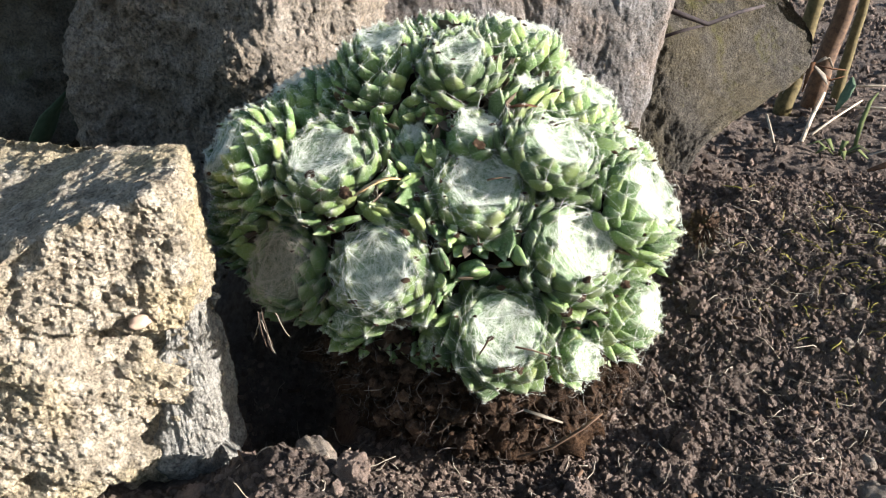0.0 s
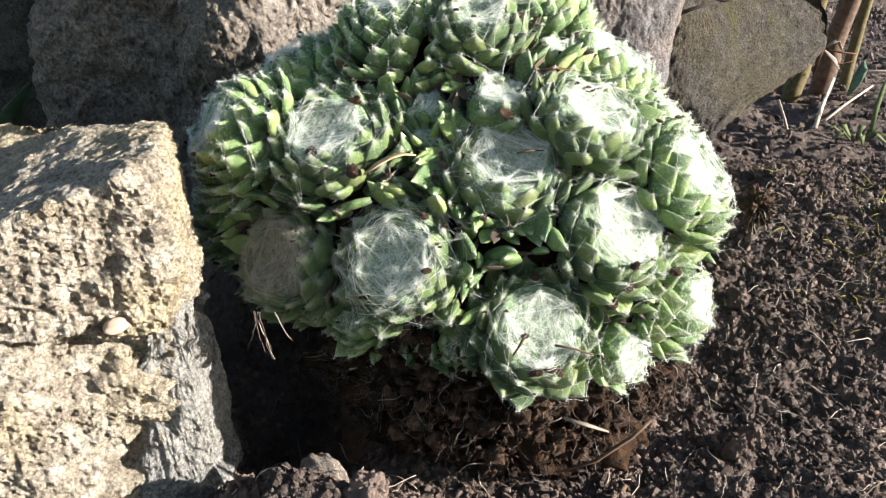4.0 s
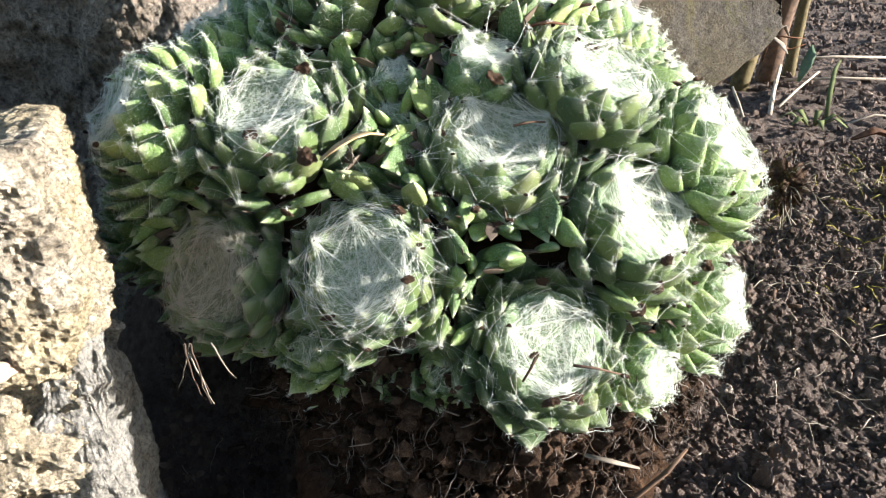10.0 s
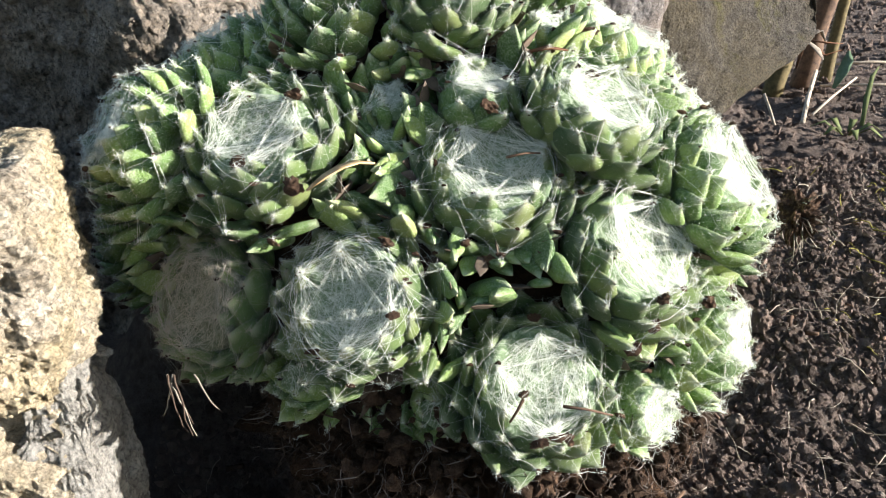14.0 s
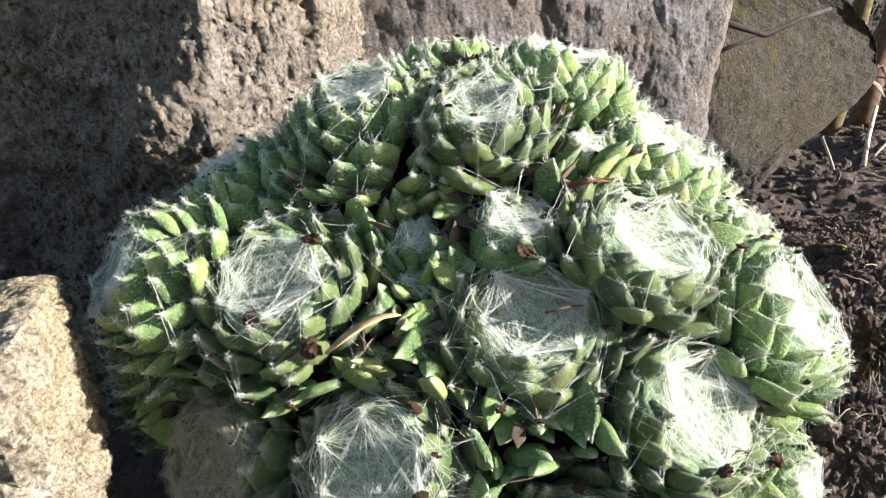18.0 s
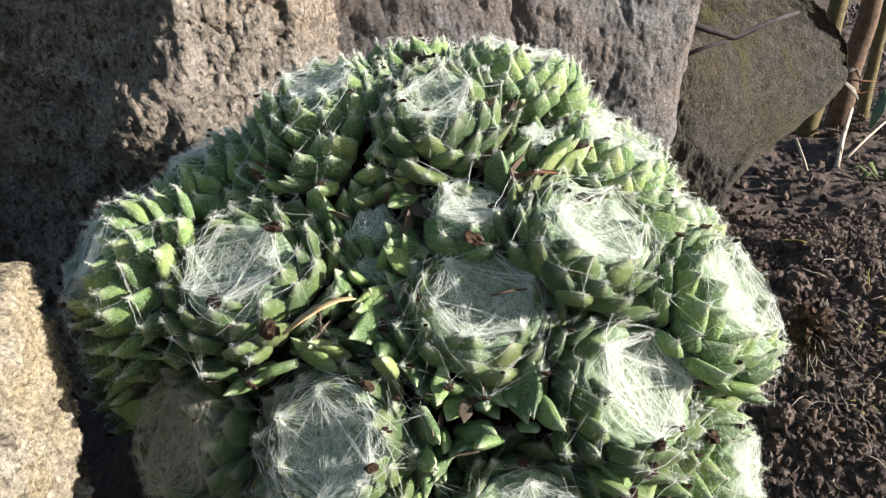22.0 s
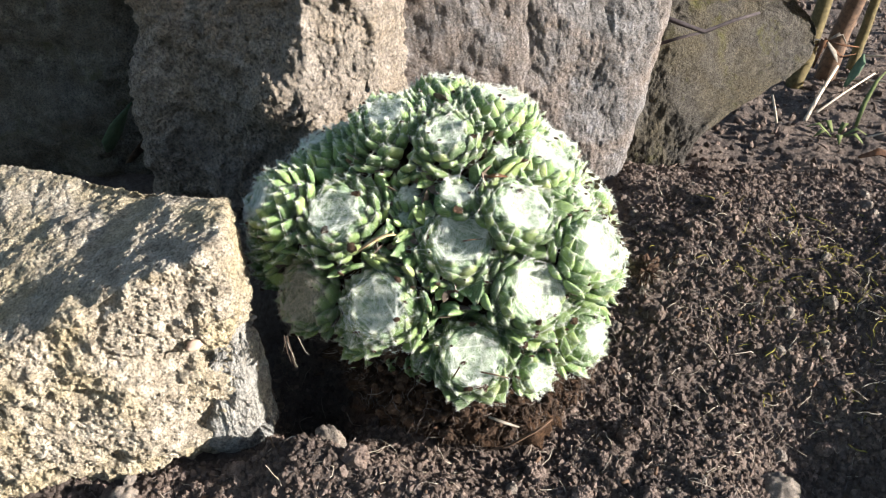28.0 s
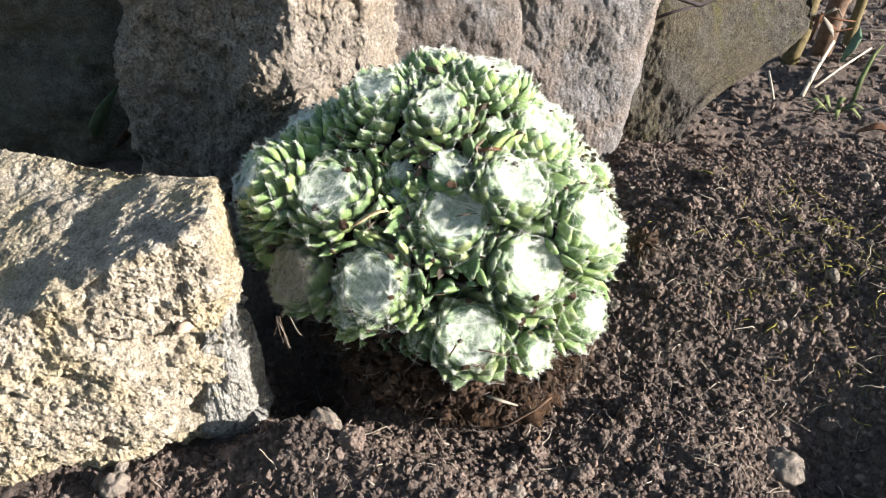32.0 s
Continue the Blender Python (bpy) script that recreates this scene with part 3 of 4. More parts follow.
    n = int((8 if dusty else 10) * len(ring) * web)
    who = nr.choice(len(ring), n, p=share / share.sum())
    q, t = felt * np.sqrt(nr.uniform(0.02, 1.0, n)), ang_r[who] + nr.normal(0, 1.5, n)
    dst = lying_at(q, t, felt * nr.uniform(0.0, 0.06, n))
    batches.append((arcs(tip_rim[who] + nr.normal(0, 0.003, (n, 3)), dst, n_up * 0.006 * nr.random((n, 1)), 0.0024, 6, nr), fine(n, 0.00017, 0.0005)))
    # ropes from point to point round the rim
    n = int((11 if dusty else 14) * len(ring) * web)
    who = nr.integers(0, len(ring), n)
    step = nr.choice([1, 1, 1, 2, 2, 3], n)
    src, dst = tip_rim[who], tip_rim[(who + step) % len(ring)]
    inward = (org - (src + dst) / 2) * nr.uniform(-0.08, 0.22, (n, 1))
    batches.append((arcs(src + nr.normal(0, 0.005, (n, 3)), dst + nr.normal(0, 0.005, (n, 3)), inward - n_up * 0.01, 0.0016, 7, nr), fine(n, 0.00018, 0.0007)))
    # threads strung over the outer tiers from each point to points near it
    gap = np.linalg.norm(tips[:, None] - tips[None], axis=2)
    near = min(6, leaves - 1)
    order = np.argsort(gap, axis=1)[:, 1:near + 1]
    n = int((4 if dusty else 1.8) * leaves * web)
    who = nr.integers(0, leaves, n)
    other = order[who, (near * nr.random(n) ** 1.4).astype(int)]
    outward = ((tips[who] + tips[other]) / 2 - (org - n_up * felt)) * nr.uniform(-0.14, 0.0, (n, 1))
    batches.append((arcs(tips[who] + nr.normal(0, 0.004, (n, 3)), tips[other] + nr.normal(0, 0.006, (n, 3)), outward, 0.0018, 6, nr), fine(n, 0.00016, 0.0005)))
    # long threads swept round the head
    n = int((140 if dusty else 36) * web)
    q0 = felt * nr.uniform(0.85, 1.25, n)
    q1 = q0 + (outer - felt) * nr.uniform(-0.1, 0.5, n)
    t0, span = nr.uniform(0, 6.283, n), nr.choice([-1, 1], n) * nr.uniform(0.3, 1.1, n)
    run = []
    for k in range(6):
        q, t = q0 + (q1 - q0) * k / 5, t0 + span * k / 5
        fall = np.clip((q - felt) / (outer - felt), 0, 1) ** 1.18
        z = np.where(q < felt, felt * 0.24, felt * 0.24 - drop * fall ** 1.5 + 0.002) + nr.normal(0, 0.003, n)
        run.append(np.stack((q * np.cos(t), q * np.sin(t), z), axis=-1) @ rot.T + org)
    batches.append((np.stack(run, axis=1), fine(n, 0.0002, 0.0007)))
    # woolly tuft on each point
    n = 9 * leaves
    who = np.repeat(np.arange(leaves), 9)
    batches.append((arcs(tips[who] + nr.normal(0, 0.004, (n, 3)), tips[who] + nr.normal(0, 0.004, (n, 3)), nr.normal(0, 0.005, (n, 3)), 0.002, 3, nr), 0.0002 + 0.0003 * nr.random(n)))
    fa, fb = np.array(fuzz_a), np.array(fuzz_b)
    batches.append((arcs(fa, fb, nr.normal(0, 0.003, fa.shape), 0.0006, 2, nr), 0.00016 + 0.00014 * nr.random(len(fa))))
    tagged(part("cobweb", fibre_mesh("cobweb", batches, DUSTY_HAIR if dusty == 2 else HAIR), body, "fine dusty cobweb hairs" if dusty == 2 else "fine white cobweb hairs"), kind="stuff")


ROOTED = Vector((0.05, 0.10, 0.30))
ROSETTES = [
    # centre, felt, outer, leaves, single leaves, web, axis, dusty, bulge, half a leaf's width
    ((-0.325, -0.25, 1.02), 0.105, 0.245, 56, True, 1.1, (-0.20, -0.52, 0.80), 0, 0.0, 0.038),
    ((-0.136, -0.465, 0.74), 0.112, 0.215, 42, True, 1.4, (-0.30, -0.74, 0.60), 1, 0.08, 0.040),
    ((0.158, -0.317, 0.964), 0.112, 0.215, 42, True, 1.3, (0.06, -0.56, 0.82), 0, 0.0, 0.042),
    ((0.385, -0.238, 1.086), 0.115, 0.200, 40, True, 1.2, None, 0, 0.0, 0.040),
    ((0.457, -0.404, 0.815), 0.120, 0.220, 44, True, 1.3, None, 0, 0.0, 0.041),
    ((0.237, -0.53, 0.58), 0.110, 0.220, 44, True, 1.4, (0.10, -0.82, 0.55), 0, 0.10, 0.040),
    ((-0.457, -0.345, 0.68), 0.098, 0.205, 42, True, 1.6, (-0.54, -0.72, 0.44), 2, 0.10, 0.037),
    ((0.078, -0.085, 1.305), 0.075, 0.190, 44, True, 0.9, (-0.02, -0.55, 0.83), 0, 0.0, 0.038),
    ((0.135, -0.201, 1.117), 0.062, 0.114, 12, False, 1.6, None, 0, 0.10, 0.034),
    ((0.690, -0.215, 0.915), 0.125, 0.225, 50, False, 1.4, None, 0, 0.0, 0.038),
    ((-0.66, -0.13, 0.985), 0.090, 0.250, 70, False, 1.4, (-0.80, -0.34, 0.50), 0, 0.05, 0.034),
    ((-0.175, 0.06, 1.310), 0.085, 0.270, 78, False, 1.1, (-0.25, -0.22, 0.94), 0, 0.05, 0.034),
    ((0.285, 0.25, 1.325), 0.105, 0.240, 66, False, 1.0, None, 0, 0.02, 0.034),
    ((0.49, 0.07, 1.165), 0.115, 0.215, 52, False, 1.3, None, 0, 0.02, 0.036),
    ((0.70, -0.335, 0.575), 0.075, 0.195, 44, False, 1.5, None, 0, 0.05, 0.036),
    ((0.505, -0.465, 0.465), 0.062, 0.137, 26, False, 1.0, None, 0, 0.05, 0.035),
    ((-0.053, -0.165, 1.064), 0.040, 0.066, 7, False, 1.4, None, 0, 0.25, 0.024),
    ((-0.055, -0.205, 0.995), 0.034, 0.058, 7, False, 0.9, None, 0, 0.25, 0.022),
    ((0.294, -0.03, 1.205), 0.034, 0.070, 8, False, 1.4, None, 0, 0.2, 0.028),
    ((0.72, 0.20, 0.96), 0.070, 0.240, 66, False, 0.7, None, 0, 0.0, 0.034),
    ((-0.48, 0.14, 1.13), 0.075, 0.280, 84, False, 0.9, None, 0, 0.05, 0.034),
    ((0.04, 0.44, 1.32), 0.070, 0.270, 74, False, 0.6, None, 0, 0.0, 0.034),
    ((0.80, 0.00, 0.80), 0.060, 0.205, 56, False, 1.2, None, 0, 0.0, 0.034),
    ((0.62, -0.02, 1.045), 0.055, 0.150, 36, False, 1.4, None, 0, 0.0, 0.034),
    ((0.51, 0.30, 1.14), 0.10, 0.235, 62, False, 0.9, None, 0, 0.0, 0.034),
    ((-0.72, 0.02, 0.76), 0.065, 0.250, 66, False, 0.6, None, 0, 0.0, 0.034),
    ((-0.27, -0.36, 0.50), 0.032, 0.165, 34, False, 0.2, None, 0, 0.0, 0.036),
    ((0.04, -0.44, 0.46), 0.032, 0.165, 34, False, 0.2, None, 0, 0.0, 0.036),
]


def dome_reach(d):
    """Distance from the heart of the clump to its surface along d."""
    total = reach = 0.0
    for c, *_ in ROSETTES:
        q = Vector(c) - HEART
        w = math.exp(16 * (q.normalized().dot(d) - 1))
        total, reach = total + w, reach + w * q.length
    return reach / total


for n, (centre, felt, outer, leaves, single, web, *axis) in enumerate(ROSETTES):
    rosette(centre, felt, outer, leaves, n + 1, single, web, *axis)

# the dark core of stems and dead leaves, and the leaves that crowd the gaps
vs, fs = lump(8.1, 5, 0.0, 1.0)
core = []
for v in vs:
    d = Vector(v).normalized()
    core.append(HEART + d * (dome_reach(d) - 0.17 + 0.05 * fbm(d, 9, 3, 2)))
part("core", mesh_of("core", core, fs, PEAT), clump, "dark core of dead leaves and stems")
rng = random.Random(77)
fill, dead = Heap(), withered
for i in range(3600):
    z = 1 - 1.55 * (i + 0.5) / 3600
    a = i * math.pi * (3 - math.sqrt(5))
    r = math.sqrt(1 - z * z)
    d = (Vector((r * math.cos(a), r * math.sin(a), z)) + Vector((rng.gauss(0, 1), rng.gauss(0, 1), rng.gauss(0, 1))) * 0.03).normalized()
    p = HEART + d * (dome_reach(d) - rng.uniform(0.0, 0.08))
    if p.z < 0.34 or p.y > 0.62:
        continue
    k, c = min(((p - Vector(c)).length / o, c) for c, _, o, *_ in ROSETTES)
    if k < 0.82:
        continue
    size = rng.uniform(0.8, 1.3)
    lean = Vector((rng.gauss(0, 1), rng.gauss(0, 1), rng.gauss(0, 1)))
    out = (p - Vector(c)).normalized()
    gone = rng.random() < 0.30
    if gone:
        size *= 0.6
    way = (d * 0.8 + out * 0.4 + lean * (0.55 if gone else 0.22)).normalized()
    out = (out - way * out.dot(way)).normalized()
    m3 = Matrix((way.cross(out) * -1, out, way)).transposed().to_4x4()
    m = Matrix.Translation(p - way * size * 0.06) @ m3 @ Matrix.Diagonal((0.023 * size, (0.006 if gone else 0.016) * size, 0.10 * size, 1))
    vs, fs, al = rng.choice(LEAF_SHAPES)
    (dead if gone else fill).add([m @ Vector(v) for v in vs], fs, al)
tagged(part("offset_leaves", fill.mesh("offset_leaves", LEAF), clump), kind="stuff")
tagged(part("withered_leaves", dead.mesh("withered_leaves", DEAD), clump), kind="stuff")

# specks of dirt on the leaf points and in the web
specks = Heap()
for _ in range(800):
    p, d = rng.choice(TIPS)
    q = Vector(p) + Vector(d) * 0.0 + Vector((rng.gauss(0, 1), rng.gauss(0, 1), rng.gauss(0, 1))) * 0.006
    vs, fs = lump(rng.uniform(0, 60), 1, 0.8, 0.8)
    k = 0.0015 + 0.006 * rng.random() ** 3
    specks.add([q + Vector((v.x * k * 1.5, v.y * k, v.z * k)) for v in vs], fs)
tagged(part("debris", specks.mesh("debris", DIRT, False), clump, "specks of brown dirt on the leaf tips"), kind="stuff")

# root ball under the clump
vs, fs = lump(3.3, 6, 0.25, 1.0)
vs = [Vector((0.19 + v.x * 0.50, -0.02 + v.y * 0.42, 0.31 + v.z * 0.36)) for v in vs]
vs = [v + (v - Vector((0.19, -0.04, 0.3))).normalized() * (0.10 * fbm(v, 6, 4, 1) + 0.07 * fbm(v, 18, 4, 4) + 0.02 * fbm(v, 60, 2, 6)) for v in vs]
part("root_ball", mesh_of("root_ball", vs, fs, PEAT), clump, "dark brown fibrous root ball")
rng = random.Random(5)
fib, pale_fib, grit = Heap(), Heap(), Heap()
for n in range(2300):
    a = rng.uniform(math.pi * 0.95, math.pi * 2.15)
    z = rng.uniform(-0.02, 0.50)
    k = math.sqrt(max(0.05, 1 - ((z - 0.30) / 0.40) ** 2)) * rng.uniform(0.97, 1.07)
    p = Vector((0.19 + 0.54 * math.cos(a) * k, -0.03 + 0.47 * math.sin(a) * k, z))
    d = Vector((math.cos(a), math.sin(a), 0)) * 0.5 + Vector((rng.gauss(0, 1), rng.gauss(0, 1), rng.gauss(-0.4, 0.7)))
    (fib if n % 3 else pale_fib).add(*tube(wander(p, d, rng.uniform(0.03, 0.12), 6, rng, 1.3, 0.1), 0.0006 + 0.0022 * rng.random() ** 3, 4, 0.4))
    if n % 2:
        vs, fs = lump(rng.uniform(0, 90), 1, 0.6, 0.9)
        g = 0.007 + 0.028 * rng.random() ** 3
        grit.add([p + v * g for v in vs], fs)
tagged(part("root_felt", fib.mesh("root_felt", ROOT), clump), kind="stuff")
tagged(part("root_fluff", pale_fib.mesh("root_fluff", SOIL_FIBRE), clump, "tan dry root fluff"), kind="stuff")
tagged(part("root_grit", grit.mesh("root_grit", DIRT, False), clump, "dark crumbs clinging to the roots"), kind="stuff")

# ---- loose crumbs and clods ----
rng = random.Random(9)
CLODS = [lump(s * 3.7, 4, 0.45, 0.85) for s in range(6)]
CLODS = [([v * (1 + 0.14 * fbm(v, 2.0, 3, n) + 0.16 * fbm(v, 6.5, 4, n)) for v in vs], fs) for n, (vs, fs) in enumerate(CLODS)]
CHIPS = [lump(s * 2.3 + 50, 1, 0.6, 0.8) for s in range(6)]
crumbs = Heap()
made = 0
while made < 62000:
    x, y = rng.uniform(-1.4, 2.7), rng.uniform(-1.1, 2.3)
    if rng.random() > 0.25 + 0.75 * math.exp(-max(0, y + 0.3) * 0.9):
        continue
    if (x - 0.15) ** 2 / 0.24 + (y - 0.1) ** 2 / 0.24 < 1 or (x < -0.7 and y > -0.6) or (y > 0.7 and x < 1.0):
        continue
    r = 0.0038 + 0.020 * rng.random() ** 3.6
    vs, fs = rng.choice(CHIPS)
    m = Matrix.Translation((x, y, ground_relief(x, y) + r * 0.0)) @ Euler((rng.uniform(0, 6), rng.uniform(0, 6), rng.uniform(0, 6))).to_matrix().to_4x4() @ Matrix.Diagonal((r * rng.uniform(0.85, 1.25), r * rng.uniform(0.7, 1.05), r * rng.uniform(0.65, 1.0), 1))
    crumbs.add([m @ v for v in vs], fs)
    made += 1
tagged(new("soil_crumbs", crumbs.mesh("soil_crumbs", CRUMB, False)), "loose dry soil crumbs strewn on the bed", "soil", kind="stuff")

clod_meshes = [mesh_of("soil_clod", v, f, CRUMB, False) for v, f in CLODS]
pebble_meshes = [mesh_of("pebble", [v * (1 + 0.06 * fbm(v, 3.0, 3, k)) for v in lump(k * 5.3 + 1, 4, 0.3, 0.75)[0]], lump(k * 5.3 + 1, 4, 0.3, 0.75)[1], PEBBLE) for k in range(6)]
for n in range(230):
    while True:
        x, y = rng.uniform(-1.4, 2.4), rng.uniform(-1.05, 1.6)
        if (x - 0.1) ** 2 / 0.42 + (y - 0.05) ** 2 / 0.36 > 1 and not (x < -0.6 and y > -0.62) and not (y > 0.7 and x < 1.0):
            break
    r = 0.014 + 0.030 * rng.random() ** 2
    peb = n % 4 == 0
    ob = new("pebble" if peb else "soil_clod", rng.choice(pebble_meshes if peb else clod_meshes))
    ob.location = Vector((x, y, ground_relief(x, y) + r * 0.25)) * DM
    ob.rotation_euler = (rng.uniform(0, 6), rng.uniform(0, 6), rng.uniform(0, 6))
    ob.scale = (r, r, r)
    if peb:
        tagged(ob, "small dusty grey pebble lying on the soil", "pebble", "pebbles on the bed")
    else:
        tagged(ob, "dry crumbly brown clod lying on the soil", "clod", "clods on the bed")

# coarse litter on the ground further back
litter = Heap()
for _ in range(9000):
    x, y = rng.uniform(1.3, 8.0), rng.uniform(1.8, 11.0)
    r = (0.005 + 0.026 * rng.random() ** 2.5) * (1 + 0.12 * y)
    vs, fs = rng.choice(CHIPS)
    m = Matrix.Translation((x, y, ground_relief(x, y) + r * 0.3)) @ Euler((rng.uniform(0, 6), rng.uniform(0, 6), rng.uniform(0, 6))).to_matrix().to_4x4() @ Matrix.Diagonal((r, r * rng.uniform(0.5, 1), r * rng.uniform(0.3, 0.8), 1))
    litter.add([m @ v for v in vs], fs)
tagged(new("soil_litter", litter.mesh("soil_litter", CRUMB, False)), "dark coarse clods and litter behind the mound", "soil", kind="stuff")

# single stones and clods that lie apart from the rest
def lying(name, mesh, at, r, label, category, squash=(1, 1, 1), group=""):
    ob = new(name, mesh)
    ob.location = Vector(at) * DM
    ob.rotation_euler = (rng.uniform(-0.5, 0.5), rng.uniform(-0.5, 0.5), rng.uniform(0, 6))
    ob.scale = (r * squash[0], r * squash[1], r * squash[2])
    return tagged(ob, label, category, group)


def on_ground(x, y, lift=0.0):
    return (x, y, ground_relief(x, y) + lift)


lying("pebble", pebble_meshes[1], on_ground(-0.32, -0.56, 0.03), 0.062, "pale grey flat stone lying in the hollow beside the plant", "pebble", (1.2, 0.8, 0.6))
lying("pebble", pebble_meshes[2], on_ground(-1.08, -0.86, 0.03), 0.055, "round grey pebble before the pitted limestone", "pebble")
lying("pebble", pebble_meshes[3], on_ground(1.54, -0.42, 0.03), 0.09, "grey stone half sunk at the edge of a hollow", "pebble")
lying("soil_clod", clod_meshes[2], on_ground(-0.19, -0.70, 0.03), 0.05, "pale brown clod with a sunlit top", "clod")
lying("soil_clod", clod_meshes[4], on_ground(0.90, -0.30, 0.04), 0.042, "long grey clod standing at the foot of the plant", "clod", (0.6, 0.7, 1.5))
lying("soil_clod", clod_meshes[0], on_ground(0.97, -0.24, 0.04), 0.038, "lumpy grey clod at the foot of the plant", "clod", (0.7, 0.8, 1.3))
lying("soil_clod", clod_meshes[5], on_ground(0.70, -0.64, 0.02), 0.04, "dark lumpy clod on the bed", "clod")
pink = [mesh_of("pink_pebble", *lump(8.8, 3, 0.25, 0.8), PINK)]
lying("pink_pebble", pink[0], (-0.80, -0.615, 0.62), 0.034, "smooth pink-brown pebble set in the pitted limestone", "pebble", (1.2, 0.7, 0.7))

# dirt and debris caught on the rosettes
tree = kdtree.KDTree(len(SURFACE))
for n, (v, _) in enumerate(SURFACE):
    tree.insert(v, n)
tree.balance()


def caught(x, y, z, lift=0.006):
    """The place on the rosettes nearest to a point, a little proud of them."""
    v, n, _ = tree.find((x, y, z))
    return v + SURFACE[n][1] * lift


dirt_mesh = []
for k in range(4):
    vs, fs = lump(k * 4.1 + 2, 3, 0.5, 0.8)
    vs = [v * (1 + 0.5 * fbm(v, 2.6, 3, k) + 0.3 * fbm(v, 7.0, 2, k)) for v in vs]
    dirt_mesh.append(mesh_of("dirt_crumb", vs, fs, DIRT, False))
for n, (x, y, z, r) in enumerate([
        (0.16, -0.28, 1.09, 0.03), (-0.36, -0.32, 0.99, 0.024), (-0.27, -0.24, 1.075, 0.026), (0.50, -0.48, 0.80, 0.02), (0.52, -0.48, 0.78, 0.014),
        (0.63, -0.43, 0.69, 0.024), (0.46, -0.49, 0.70, 0.022), (0.43, -0.51, 0.64, 0.026), (0.17, -0.10, 1.30, 0.02), (0.37, -0.20, 1.14, 0.02),
        (0.39, -0.06, 1.19, 0.024), (0.21, -0.59, 0.60, 0.016), (0.27, -0.60, 0.55, 0.018), (0.23, -0.61, 0.50, 0.022), (0.30, -0.60, 0.49, 0.018),
        (-0.19, -0.47, 0.92, 0.03), (-0.09, -0.45, 0.93, 0.022), (-0.05, -0.58, 0.80, 0.016), (-0.24, -0.56, 0.66, 0.015), (0.09, -0.45, 0.86, 0.016),
        (0.03, -0.30, 0.95, 0.026), (-0.02, -0.33, 0.92, 0.02), (0.12, -0.45, 0.80, 0.024), (0.20, -0.48, 0.76, 0.02), (-0.30, -0.44, 0.84, 0.016)]):
    lying("dirt_crumb", dirt_mesh[n % 4], caught(x, y, z), r * 0.6, "dark brown dirt crumb caught in the cobweb hairs", "dirt", (1.2, 0.9, 0.8), "dirt on the rosettes")


def blade(points, widths, curl=0.25):
    """A thin curled strip with some thickness."""
    pts = [Vector(p) for p in points]
    vs, fs = [], []
    for i, p in enumerate(pts):
        d = (pts[min(i + 1, len(pts) - 1)] - pts[max(i - 1, 0)]).normalized()
        side = d.cross(Vector((0, 0, 1)))
        side = side.normalized() if side.length > 0.05 else Vector((1, 0, 0))
        n = side.cross(d)
        w = widths[i]
        for u, h in ((-1, curl), (0, 0), (1, curl)):
            q = p + side * w * u + n * w * h
            vs += [q, q - n * 0.003]
    for i in range(len(pts) - 1):
        o, t = i * 6, i * 6 + 6
        for k in (0, 2):
            fs += [(o + k, o + k + 2, t + k + 2, t + k), (o + k + 1, t + k + 1, t + k + 3, o + k + 3)]
        fs += [(o, t, t + 1, o + 1), (o + 4, o + 5, t + 5, t + 4)]
    fs += [(0, 1, 3, 2), (2, 3, 5, 4)]
    e = (len(pts) - 1) * 6
    fs += [(e, e + 2, e + 3, e + 1), (e + 2, e + 4, e + 5, e + 3)]
    return vs, fs


def strip(name, points, widths, mat, label, category, curl=0.25, group=""):
    return tagged(new(name, mesh_of(name, *blade(points, widths, curl), mat)), label, category, group)


def rod(name, points, radius, mat, label, category, taper=0.6, sides=7, group=""):
    return tagged(new(name, mesh_of(name, *tube(points, radius, sides, taper), mat)), label, category, group)


strip("dry_leaf", [(-0.09, -0.30, 0.965), (-0.12, -0.33, 0.975), (-0.15, -0.36, 0.975), (-0.18, -0.385, 0.965), (-0.215, -0.405, 0.945)],
      [0.006, 0.009, 0.010, 0.009, 0.003], TAN, "curled tan dry leaf lying between the rosettes", "dead leaf", 0.4)
strip("dry_leaf", [(0.24, -0.17, 1.165), (0.28, -0.16, 1.17), (0.32, -0.15, 1.165)], [0.008, 0.014, 0.006], RUST, "narrow rust-brown leaf caught under the top rosette", "dead leaf")
rod("twig", [(0.27, -0.60, 0.575), (0.32, -0.59, 0.56), (0.375, -0.575, 0.535)], 0.0034, TWIG, "short dark twig lying across a rosette", "twig")
rod("twig", [(0.19, -0.61, 0.60), (0.18, -0.615, 0.58), (0.165, -0.62, 0.555)], 0.0036, TWIG, "short dark twig caught in the hairs", "twig")
rod("twig", [(0.17, -0.375, 1.00), (0.21, -0.365, 1.005), (0.24, -0.35, 1.0)], 0.003, TWIG, "hair-thin twig caught in the cobweb", "twig")
strip("dry_leaf", [(0.31, -0.60, 0.36), (0.37, -0.61, 0.345), (0.43, -0.60, 0.32)], [0.005, 0.008, 0.003], TAN_ROOT, "bleached leaf scrap under the rosettes", "dead leaf")
strip("bark_strip", [(0.30, -0.62, 0.20), (0.40, -0.62, 0.24), (0.50, -0.58, 0.29), (0.56, -0.53, 0.31)], [0.003, 0.006, 0.006, 0.003], TWIG, "brown strip of bark on the root ball", "bark")

hang = thing("hanging_root", "pale dry root hanging down from the clump", "root", (-0.48, -0.53, 0.52))
